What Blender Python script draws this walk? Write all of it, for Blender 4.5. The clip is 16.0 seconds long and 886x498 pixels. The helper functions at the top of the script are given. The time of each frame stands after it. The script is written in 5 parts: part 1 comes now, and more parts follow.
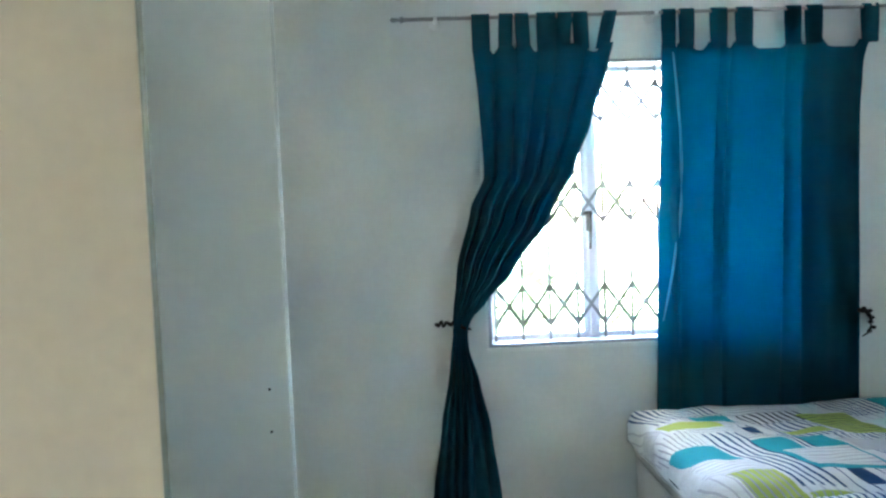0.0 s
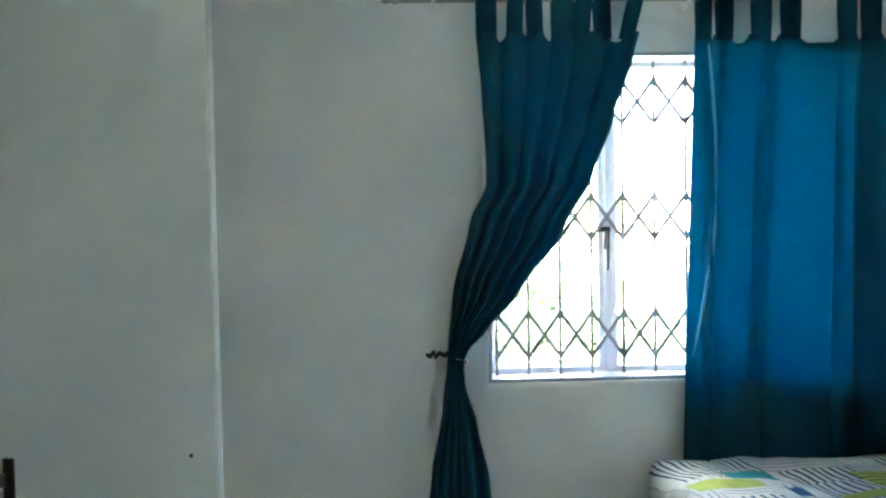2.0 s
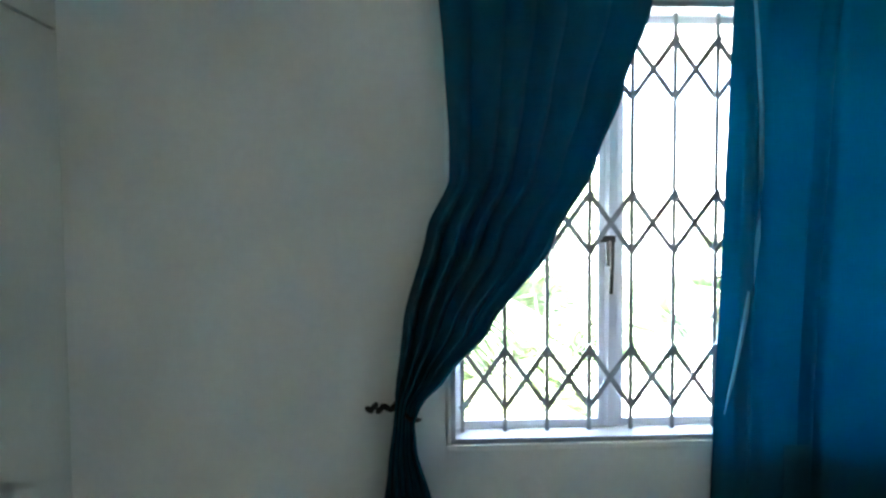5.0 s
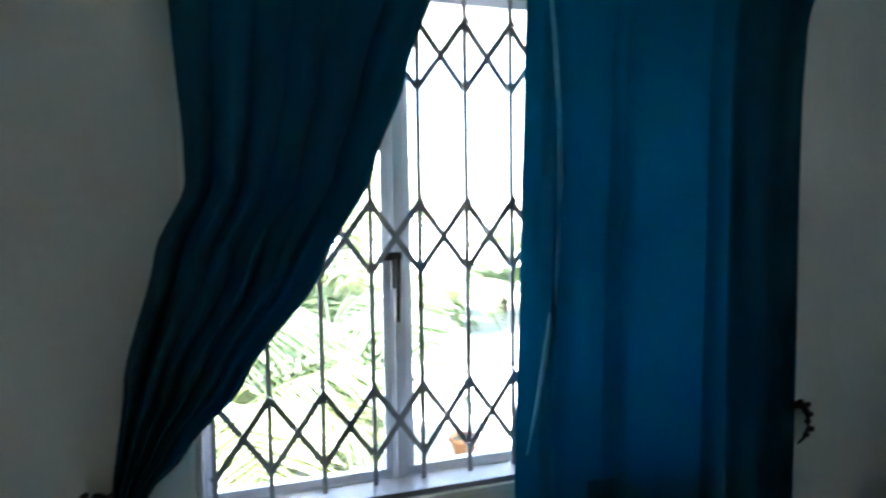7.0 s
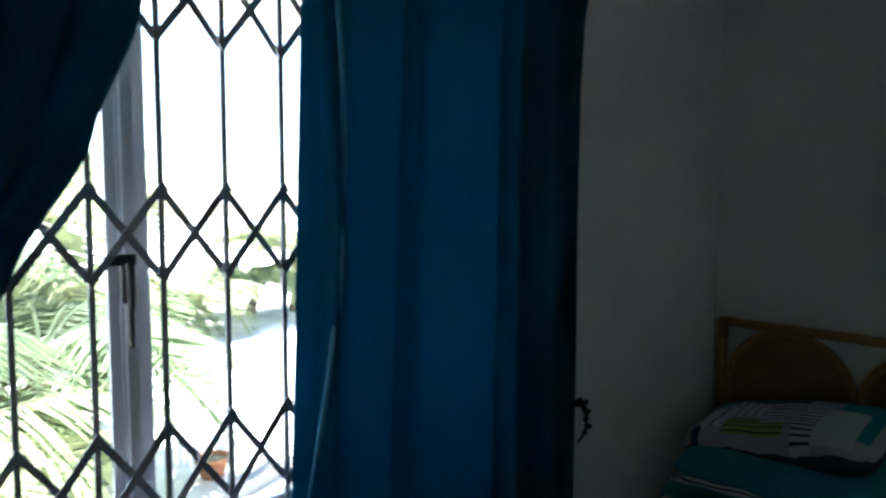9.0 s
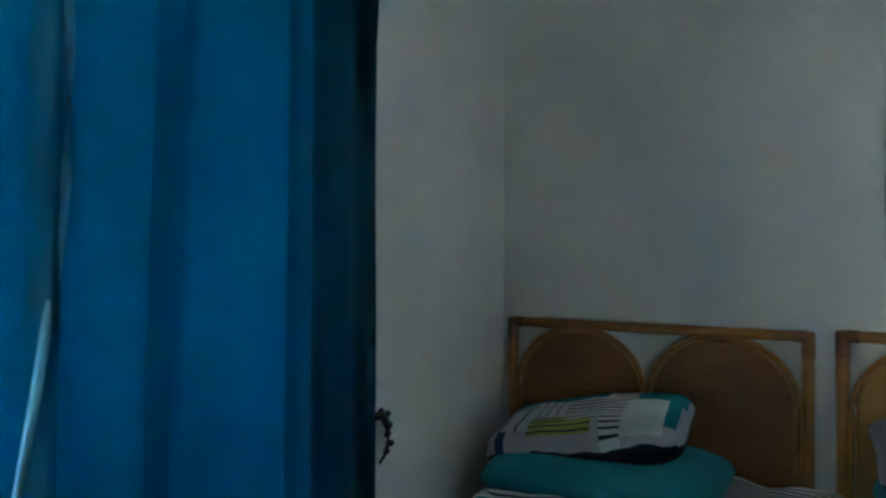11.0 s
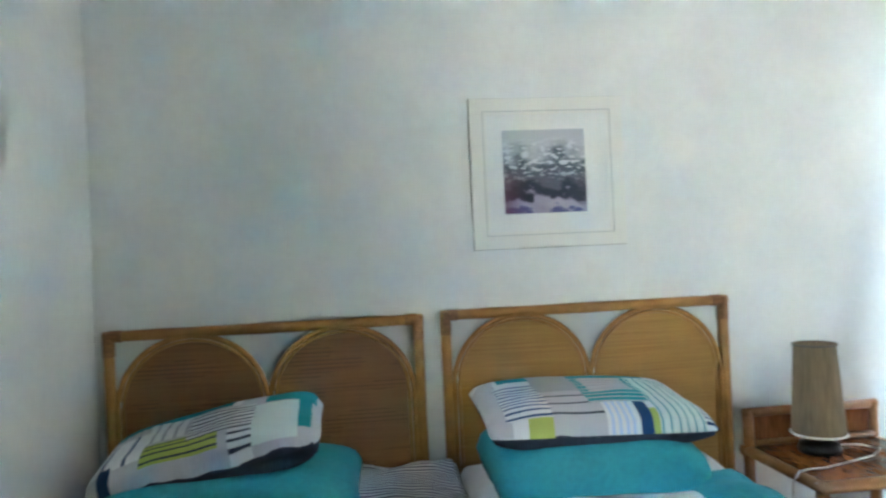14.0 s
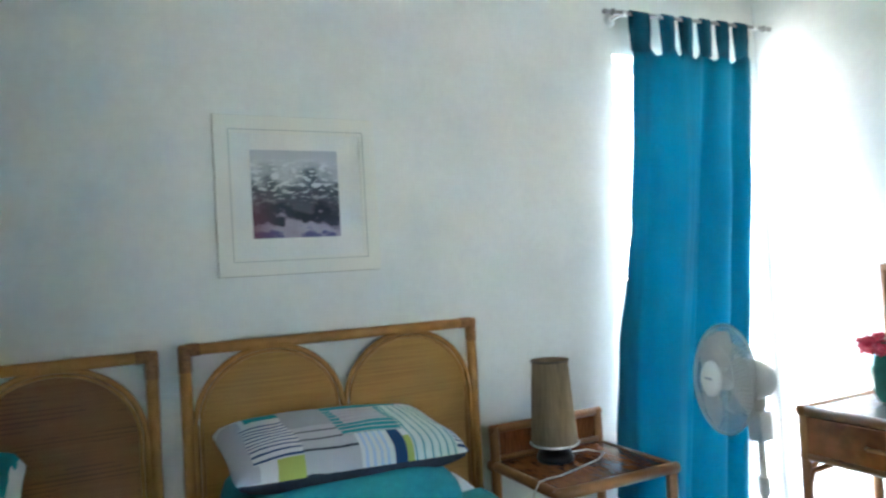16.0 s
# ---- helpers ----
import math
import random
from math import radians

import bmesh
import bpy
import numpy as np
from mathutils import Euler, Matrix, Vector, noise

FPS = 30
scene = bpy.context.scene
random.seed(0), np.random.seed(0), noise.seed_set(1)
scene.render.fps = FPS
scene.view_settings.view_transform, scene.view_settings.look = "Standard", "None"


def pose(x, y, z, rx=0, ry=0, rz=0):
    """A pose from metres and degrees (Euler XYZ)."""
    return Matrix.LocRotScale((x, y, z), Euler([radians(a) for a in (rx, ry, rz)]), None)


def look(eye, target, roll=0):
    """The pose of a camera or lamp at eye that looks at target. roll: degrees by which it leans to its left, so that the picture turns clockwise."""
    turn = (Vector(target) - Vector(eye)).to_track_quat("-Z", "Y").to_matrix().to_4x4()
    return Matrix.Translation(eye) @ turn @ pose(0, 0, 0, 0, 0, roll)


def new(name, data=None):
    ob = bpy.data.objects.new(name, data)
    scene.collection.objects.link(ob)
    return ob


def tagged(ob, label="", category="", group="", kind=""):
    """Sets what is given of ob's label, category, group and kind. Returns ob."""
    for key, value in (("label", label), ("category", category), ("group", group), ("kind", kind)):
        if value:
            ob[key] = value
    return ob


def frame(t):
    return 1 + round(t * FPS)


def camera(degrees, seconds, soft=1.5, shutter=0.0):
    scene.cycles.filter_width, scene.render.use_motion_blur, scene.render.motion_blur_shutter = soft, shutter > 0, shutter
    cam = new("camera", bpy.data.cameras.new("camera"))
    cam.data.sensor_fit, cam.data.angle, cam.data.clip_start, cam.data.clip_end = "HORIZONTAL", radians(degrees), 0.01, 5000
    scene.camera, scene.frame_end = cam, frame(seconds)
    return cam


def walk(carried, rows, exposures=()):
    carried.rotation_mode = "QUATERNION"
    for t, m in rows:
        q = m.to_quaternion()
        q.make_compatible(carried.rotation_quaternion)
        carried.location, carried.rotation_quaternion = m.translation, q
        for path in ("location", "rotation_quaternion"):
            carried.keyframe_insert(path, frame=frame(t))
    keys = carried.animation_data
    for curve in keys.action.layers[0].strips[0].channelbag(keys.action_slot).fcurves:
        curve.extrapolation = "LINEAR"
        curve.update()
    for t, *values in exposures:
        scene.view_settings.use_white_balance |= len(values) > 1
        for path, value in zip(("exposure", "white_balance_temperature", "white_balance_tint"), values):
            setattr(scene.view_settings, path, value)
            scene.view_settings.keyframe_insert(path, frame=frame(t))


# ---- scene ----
cam = camera(65.79, 16.0, soft=2.4, shutter=0.5)

PATH = [
    (0, pose(-0.124, -0.087, 1.423, 87.13, 2.19, -2.01)),
    (0.5, pose(-0.122, 0.022, 1.424, 87.12, 2.80, -3.04)),
    (1, pose(-0.107, 0.129, 1.420, 87.52, 2.76, -2.88)),
    (1.5, pose(-0.100, 0.231, 1.432, 87.74, 1.40, -2.04)),
    (2, pose(-0.086, 0.324, 1.413, 88.40, 1.00, -1.88)),
    (2.5, pose(-0.061, 0.426, 1.413, 88.19, 1.01, -1.75)),
    (3, pose(-0.033, 0.533, 1.424, 87.53, 1.63, -0.19)),
    (5.5, pose(0.099, 1.099, 1.510, 86.78, -0.23, -4.31)),
    (6, pose(0.149, 1.198, 1.541, 85.54, -0.31, -7.64)),
    (6.5, pose(0.185, 1.278, 1.550, 85.51, -0.17, -12.66)),
    (7, pose(0.189, 1.355, 1.529, 86.33, 0.88, -19.58)),
    (7.5, pose(0.202, 1.430, 1.531, 85.85, 0.72, -24.80)),
    (8, pose(0.215, 1.505, 1.533, 85.38, 0.67, -30.03)),
    (8.5, pose(0.239, 1.580, 1.522, 85.22, -0.44, -35.22)),
    (9, pose(0.268, 1.645, 1.513, 85.97, 0.07, -40.45)),
    (11.5, pose(0.478, 2.033, 1.312, 90.22, 0.66, -68.01)),
    (12, pose(0.494, 2.090, 1.310, 90.11, 1.70, -74.39)),
    (12.5, pose(0.505, 2.129, 1.308, 90.01, 2.05, -80.47)),
    (13, pose(0.524, 2.162, 1.297, 90.11, 2.46, -86.66)),
    (13.5, pose(0.546, 2.117, 1.274, 90.57, 2.72, -90.75)),
    (14, pose(0.562, 2.106, 1.270, 90.49, 2.69, -96.40)),
    (14.5, pose(0.579, 2.096, 1.277, 90.15, 2.88, -101.59)),
    (15, pose(0.600, 2.089, 1.275, 90.19, 2.40, -106.74)),
    (15.5, pose(0.623, 2.085, 1.267, 90.96, 2.52, -112.05)),
    (16, pose(0.631, 2.064, 1.275, 91.45, 3.34, -116.30)),
]
EXPOSURES = [
    (0, 6.12, 5820, 7), (1, 5.98, 5980, 7), (3, 5.74, 6000, 7), (5.5, 5.02, 5920, 7), (7, 4.24, 5870, 8), (8, 3.62, 5850, 9),
    (9.2, 3.3, 5870, 9), (11.5, 5.48, 5800, 8), (12.5, 6.14, 5950, 9), (13.5, 6.58, 6230, 11), (14.5, 6.56, 6180, 12), (16, 6.12, 6050, 10),
]
walk(cam, PATH, EXPOSURES)

# ---- light ----
SUN_ELEVATION, SUN_TURN = 60.0, 8.0
world = bpy.data.worlds.new("world")
scene.world = world
world.use_nodes = True
wn = world.node_tree.nodes
sky = wn.new("ShaderNodeTexSky")
sky.sky_type, sky.sun_disc = "NISHITA", False
sky.sun_elevation, sky.sun_rotation = radians(SUN_ELEVATION), radians(SUN_TURN)
wn["Background"].inputs["Strength"].default_value = 0.09
world.node_tree.links.new(sky.outputs[0], wn["Background"].inputs["Color"])
sun = new("sun", bpy.data.lights.new("sun", "SUN"))
sun.data.energy, sun.data.angle, sun.data.color = 5.0, radians(0.5), (1.0, 0.95, 0.88)
_e, _a = radians(SUN_ELEVATION), radians(SUN_TURN)
sun.matrix_world = look((math.sin(_a) * math.cos(_e) * 20, math.cos(_a) * math.cos(_e) * 20, math.sin(_e) * 20), (0, 0, 0))

# daylight in the opening of the garden door, behind the curtain
door_light = new("door_daylight", bpy.data.lights.new("door_daylight", "AREA"))
door_light.data.shape, door_light.data.size, door_light.data.size_y = "RECTANGLE", 0.69, 1.1
door_light.data.energy, door_light.data.color = 0.06, (0.93, 0.97, 1.0)
door_light.matrix_world = look((2.83, -0.083, 1.2), (0, -0.083, 1.2))

# added fill lamp in an unseen west opening, brightens the headboard wall
west_fill = new("west_fill_light", bpy.data.lights.new("west_fill_light", "AREA"))
west_fill.data.shape, west_fill.data.size, west_fill.data.size_y = "RECTANGLE", 0.72, 1.9
west_fill.data.energy, west_fill.data.color = 0.11, (1.0, 0.985, 0.95)
west_fill.matrix_world = look((-1.60, 0.06, 1.05), (0, 0.06, 1.05))

# ---- plan ----
XW, XE, YS, YN, TOP = -1.47, 2.66, -0.51, 2.90, 2.60
T = 0.22
FRONT = -0.905
HINGE = -0.89
WIN = (0.163, 1.56, 0.828, 2.07)
DOOR = (-0.45, 0.290, 0.02, 2.05)
# opening added in the west wall to let the fill lamp in
ADDED_ENTRY = (-0.34, 0.46, 2.04)


# ---- materials ----
def mat(name, colour, rough=0.6, metal=0.0, bump=0.0, scale=30.0, vary=0.08, spec=0.5, stretch=(1, 1, 1), vary2=0.0):
    m = bpy.data.materials.new(name)
    m.use_nodes = True
    n, l = m.node_tree.nodes, m.node_tree.links
    b = n["Principled BSDF"]
    b.inputs["Roughness"].default_value = rough
    b.inputs["Metallic"].default_value = metal
    b.inputs["Specular IOR Level"].default_value = spec
    tc, mp, nz, rp, big, mx = (n.new("ShaderNode" + k) for k in ("TexCoord", "Mapping", "TexNoise", "ValToRGB", "TexNoise", "MixRGB"))
    l.new(tc.outputs["Object"], mp.inputs[0])
    mp.inputs["Scale"].default_value = stretch
    l.new(mp.outputs[0], nz.inputs["Vector"])
    l.new(mp.outputs[0], big.inputs["Vector"])
    nz.inputs["Scale"].default_value, nz.inputs["Detail"].default_value = scale, 6
    big.inputs["Scale"].default_value, big.inputs["Detail"].default_value = scale / 14, 3
    lo, hi = [c * (1 - vary) for c in colour], [min(1, c * (1 + vary)) for c in colour]
    rp.color_ramp.elements[0].color, rp.color_ramp.elements[1].color = (*lo, 1), (*hi, 1)
    rp.color_ramp.elements[0].position, rp.color_ramp.elements[1].position = 0.3, 0.7
    l.new(nz.outputs["Fac"], rp.inputs[0])
    mx.blend_type = "MULTIPLY"
    mx.inputs[0].default_value = 1.0
    l.new(rp.outputs[0], mx.inputs[1])
    r2 = n.new("ShaderNodeValToRGB")
    d = 1 - (vary2 or vary)
    r2.color_ramp.elements[0].color, r2.color_ramp.elements[1].color = (d, d, d, 1), (1, 1, 1, 1)
    r2.color_ramp.elements[0].position, r2.color_ramp.elements[1].position = 0.35, 0.6
    l.new(big.outputs["Fac"], r2.inputs[0])
    l.new(r2.outputs[0], mx.inputs[2])
    l.new(mx.outputs[0], b.inputs["Base Color"])
    if bump:
        bp = n.new("ShaderNodeBump")
        bp.inputs["Strength"].default_value, bp.inputs["Distance"].default_value = bump, 0.004
        l.new(nz.outputs["Fac"], bp.inputs["Height"])
        l.new(bp.outputs[0], b.inputs["Normal"])
    return m


M = {}
M["wall"] = mat("wall_plaster", (0.80, 0.81, 0.775), 0.75, bump=0.25, scale=42, vary=0.02, vary2=0.07)
M["ceiling"] = mat("ceiling_paint", (0.80, 0.80, 0.77), 0.8, bump=0.1, scale=50, vary=0.02)
M["floor"] = mat("floor_tile", (0.62, 0.59, 0.53), 0.18, bump=0.05, scale=12, vary=0.06)
M["grout"] = mat("grout", (0.48, 0.45, 0.40), 0.9, scale=80, vary=0.1)
M["melamine"] = mat("white_melamine", (0.80, 0.81, 0.76), 0.42, bump=0.05, scale=40, vary=0.015)
M["edge_strip"] = mat("grey_edge_strip", (0.43, 0.45, 0.42), 0.6, scale=40, vary=0.04)
M["edge_olive"] = mat("olive_edge_strip", (0.30, 0.29, 0.22), 0.7, scale=40, vary=0.04)
M["subframe"] = mat("grey_subframe", (0.36, 0.38, 0.42), 0.5, scale=50, vary=0.04)
M["edging"] = mat("door_edging", (0.86, 0.87, 0.84), 0.4, scale=40, vary=0.02)
M["offwhite"] = mat("off_white_paint", (0.72, 0.74, 0.68), 0.5, bump=0.08, scale=45, vary=0.02)
M["cream"] = mat("cream_paint", (0.78, 0.64, 0.44), 0.5, bump=0.08, scale=45, vary=0.02)
M["alu"] = mat("painted_aluminium", (0.78, 0.79, 0.85), 0.35, scale=50, vary=0.03)
M["grille"] = mat("grille_steel", (0.30, 0.31, 0.34), 0.45, metal=0.3, scale=120, vary=0.15)
M["black"] = mat("black_metal", (0.03, 0.027, 0.025), 0.4, metal=0.5, scale=100, vary=0.2, bump=0.3)
M["steel"] = mat("rod_steel", (0.35, 0.34, 0.33), 0.3, metal=0.9, scale=100, vary=0.1)
M["hinge"] = mat("hinge_metal", (0.16, 0.14, 0.11), 0.35, metal=0.8, scale=100, vary=0.2)
M["cane"] = mat("cane_pole", (0.44, 0.205, 0.045), 0.38, bump=0.2, scale=25, vary=0.12, stretch=(1, 1, 1))
M["binding"] = mat("cane_binding", (0.31, 0.135, 0.042), 0.4, bump=0.6, scale=120, vary=0.3)
M["cane_dark"] = mat("brown_cane_pole", (0.33, 0.14, 0.04), 0.36, bump=0.2, scale=25, vary=0.15)
M["desk_top"] = mat("polished_desk_top", (0.30, 0.22, 0.16), 0.05, bump=0.02, scale=18, vary=0.2, stretch=(8, 1, 1), spec=0.9)
M["tabletop"] = mat("stained_wood_top", (0.25, 0.085, 0.028), 0.16, bump=0.05, scale=18, vary=0.35, stretch=(1, 8, 1))
M["sheet"] = mat("white_cotton", (0.80, 0.81, 0.84), 0.9, bump=0.4, scale=60, vary=0.03)
M["base"] = mat("mattress_ticking", (0.66, 0.66, 0.64), 0.9, bump=0.3, scale=80, vary=0.05)
M["tealcloth"] = mat("teal_cotton", (0.025, 0.31, 0.38), 0.85, bump=0.4, scale=70, vary=0.08)
M["navy"] = mat("dark_slate_cotton", (0.03, 0.045, 0.07), 0.9, bump=0.3, scale=80, vary=0.15)
M["wood"] = mat("base_wood", (0.20, 0.11, 0.05), 0.5, bump=0.2, scale=20, vary=0.3, stretch=(1, 1, 6))
M["frame"] = mat("cream_frame", (0.80, 0.79, 0.72), 0.45, bump=0.05, scale=60, vary=0.01)
M["mount"] = mat("picture_mount", (0.80, 0.80, 0.76), 0.9, scale=80, vary=0.02)
M["fan"] = mat("white_plastic", (0.54, 0.53, 0.49), 0.35, scale=60, vary=0.03)
M["red"] = mat("red_petal", (0.55, 0.02, 0.05), 0.7, scale=60, vary=0.3)
M["greenvase"] = mat("green_glaze", (0.02, 0.14, 0.10), 0.15, scale=30, vary=0.2)
M["cable"] = mat("white_cable", (0.78, 0.75, 0.70), 0.4, scale=60, vary=0.03)
M["grass"] = mat("garden_ground", (0.68, 0.66, 0.60), 0.95, bump=0.4, scale=2.5, vary=0.25, vary2=0.35)
M["trunk"] = mat("palm_trunk", (0.22, 0.18, 0.13), 0.9, bump=0.8, scale=20, vary=0.3)
M["paving"] = mat("terrace_paving", (0.26, 0.25, 0.23), 0.85, bump=0.3, scale=12, vary=0.12)
M["rooftile"] = mat("terracotta", (0.45, 0.19, 0.09), 0.8, bump=0.4, scale=20, vary=0.2)
M["soffit"] = mat("soffit_board", (0.72, 0.68, 0.58), 0.7, scale=30, vary=0.04)
M["glass"] = bpy.data.materials.new("window_glass")
M["glass"].use_nodes = True
_g = M["glass"].node_tree.nodes["Principled BSDF"]
_g.inputs["Transmission Weight"].default_value, _g.inputs["Roughness"].default_value, _g.inputs["IOR"].default_value = 1.0, 0.0, 1.1
_g.inputs["Base Color"].default_value = (0.97, 0.98, 0.98, 1)


def cloth_mat(name, colour, through_share, glow):
    """Cotton that lets part of the light through."""
    m = mat(name, colour, 0.85, bump=0.35, scale=160, vary=0.10, vary2=0.12, stretch=(1, 1, 0.5), spec=0.2)
    n, l = m.node_tree.nodes, m.node_tree.links
    b = n["Principled BSDF"]
    tr, mx = n.new("ShaderNodeBsdfTranslucent"), n.new("ShaderNodeMixShader")
    tr.inputs[0].default_value = (*glow, 1)
    mx.inputs[0].default_value = through_share
    out = n["Material Output"]
    l.new(b.outputs[0], mx.inputs[1])
    l.new(tr.outputs[0], mx.inputs[2])
    l.new(mx.outputs[0], out.inputs[0])
    return m


M["curtain"] = cloth_mat("blue_teal_curtain", (0.005, 0.072, 0.108), 0.37, (0.003, 0.235, 0.37))
M["curtain_dense"] = cloth_mat("blue_teal_curtain_gathered", (0.008, 0.085, 0.128), 0.24, (0.003, 0.20, 0.32))
# unseen pale backing, added to bounce white door light onto the wall
M["lining"] = cloth_mat("added_bounce_lining", (0.62, 0.66, 0.66), 0.4, (0.75, 0.82, 0.84))
M["leaf"] = cloth_mat("palm_leaf", (0.20, 0.25, 0.15), 0.45, (0.30, 0.38, 0.20))
M["leafy"] = cloth_mat("yellow_green_leaf", (0.27, 0.30, 0.18), 0.5, (0.44, 0.48, 0.25))
# curtain blue made paler: window light on the hem put into the colour
M["hem"] = mat("window_lit_hem", (0.09, 0.34, 0.46), 0.8, bump=0.3, scale=120, vary=0.1)
M["curtain2"] = cloth_mat("turquoise_curtain", (0.004, 0.080, 0.130), 0.11, (0.004, 0.24, 0.40))


def woven(name, colour, dark, fx=90.0, fz=60.0, axis=1, rough=0.5, dashes=0.0):
    """Cane weave: bands one way, strands the other."""
    m = mat(name, colour, rough, scale=6, vary=0.07)
    n, l = m.node_tree.nodes, m.node_tree.links
    b = n["Principled BSDF"]
    base = b.inputs["Base Color"].links[0].from_socket
    tc, sep = n.new("ShaderNodeTexCoord"), n.new("ShaderNodeSeparateXYZ")
    l.new(tc.outputs["Object"], sep.inputs[0])
    waves = []
    for out, f in ((axis, fx), (2, fz)):
        k, s = n.new("ShaderNodeMath"), n.new("ShaderNodeMath")
        k.operation, s.operation = "MULTIPLY", "SINE"
        k.inputs[1].default_value = f * 6.283
        l.new(sep.outputs[out], k.inputs[0])
        l.new(k.outputs[0], s.inputs[0])
        waves.append(s)
    p = n.new("ShaderNodeMath")
    p.operation = "MULTIPLY"
    l.new(waves[0].outputs[0], p.inputs[0])
    l.new(waves[1].outputs[0], p.inputs[1])
    st, nz = n.new("ShaderNodeMapping"), n.new("ShaderNodeTexNoise")
    st.inputs["Scale"].default_value = (3, 3, 140)
    l.new(tc.outputs["Object"], st.inputs[0])
    l.new(st.outputs[0], nz.inputs["Vector"])
    nz.inputs["Scale"].default_value = 1.0
    ad = n.new("ShaderNodeMath")
    ad.operation = "MULTIPLY_ADD"
    ad.inputs[1].default_value = 0.25
    l.new(p.outputs[0], ad.inputs[0])
    l.new(nz.outputs["Fac"], ad.inputs[2])
    rp = n.new("ShaderNodeValToRGB")
    rp.color_ramp.elements[0].position, rp.color_ramp.elements[1].position = 0.3, 0.62
    rp.color_ramp.elements[0].color, rp.color_ramp.elements[1].color = (*dark, 1), (1, 1, 1, 1)
    l.new(ad.outputs[0], rp.inputs[0])
    mx = n.new("ShaderNodeMixRGB")
    mx.blend_type, mx.inputs[0].default_value = "MULTIPLY", 1.0
    l.new(base, mx.inputs[1])
    l.new(rp.outputs[0], mx.inputs[2])
    last = mx.outputs[0]
    if dashes:
        def math_(op, a, c):
            k = n.new("ShaderNodeMath")
            k.operation = op
            for i, v in enumerate((a, c)):
                if isinstance(v, (int, float)):
                    k.inputs[i].default_value = v
                else:
                    l.new(v, k.inputs[i])
            return k.outputs[0]

        pm, pn = n.new("ShaderNodeMapping"), n.new("ShaderNodeTexNoise")
        pm.inputs["Scale"].default_value = (5, 5, 16)
        l.new(tc.outputs["Object"], pm.inputs[0])
        l.new(pm.outputs[0], pn.inputs["Vector"])
        pn.inputs["Scale"].default_value, pn.inputs["Detail"].default_value = 1.0, 1.0
        line = math_("GREATER_THAN", math_("FRACT", math_("MULTIPLY", sep.outputs[2], 84.0), 0.0), 0.66)
        gap = math_("MULTIPLY", line, math_("GREATER_THAN", pn.outputs["Fac"], 0.53))
        dk = n.new("ShaderNodeMixRGB")
        dk.blend_type = "MULTIPLY"
        l.new(math_("MULTIPLY", gap, dashes), dk.inputs[0])
        l.new(last, dk.inputs[1])
        dk.inputs[2].default_value = (0.30, 0.24, 0.20, 1)
        last = dk.outputs[0]
    l.new(last, b.inputs["Base Color"])
    bp = n.new("ShaderNodeBump")
    bp.inputs["Strength"].default_value, bp.inputs["Distance"].default_value = 0.6, 0.002
    l.new(ad.outputs[0], bp.inputs["Height"])
    l.new(bp.outputs[0], b.inputs["Normal"])
    return m


M["weave"] = woven("cane_weave", (0.46, 0.24, 0.055), (0.80, 0.76, 0.7), 110, 70, dashes=0.1)
# same weave with the dim corner's shade put into its colour
M["weave_shaded"] = woven("shaded_cane_weave", (0.29, 0.13, 0.040), (0.80, 0.74, 0.68), 110, 70, dashes=0.4)
M["shade"] = mat("fibre_lampshade", (0.27, 0.19, 0.10), 0.85, bump=0.5, scale=4, vary=0.22, stretch=(45, 45, 1.5))


INKS = {"w": (0.68, 0.70, 0.71), "p": (0.48, 0.49, 0.53), "g": (0.36, 0.38, 0.42), "t": (0.015, 0.28, 0.33), "c": (0.04, 0.35, 0.44), "l": (0.42, 0.50, 0.12),
        "n": (0.02, 0.07, 0.18), "s": (0.05, 0.06, 0.09), "m": (0.60, 0.70, 0.66), "b": (0.45, 0.58, 0.76)}


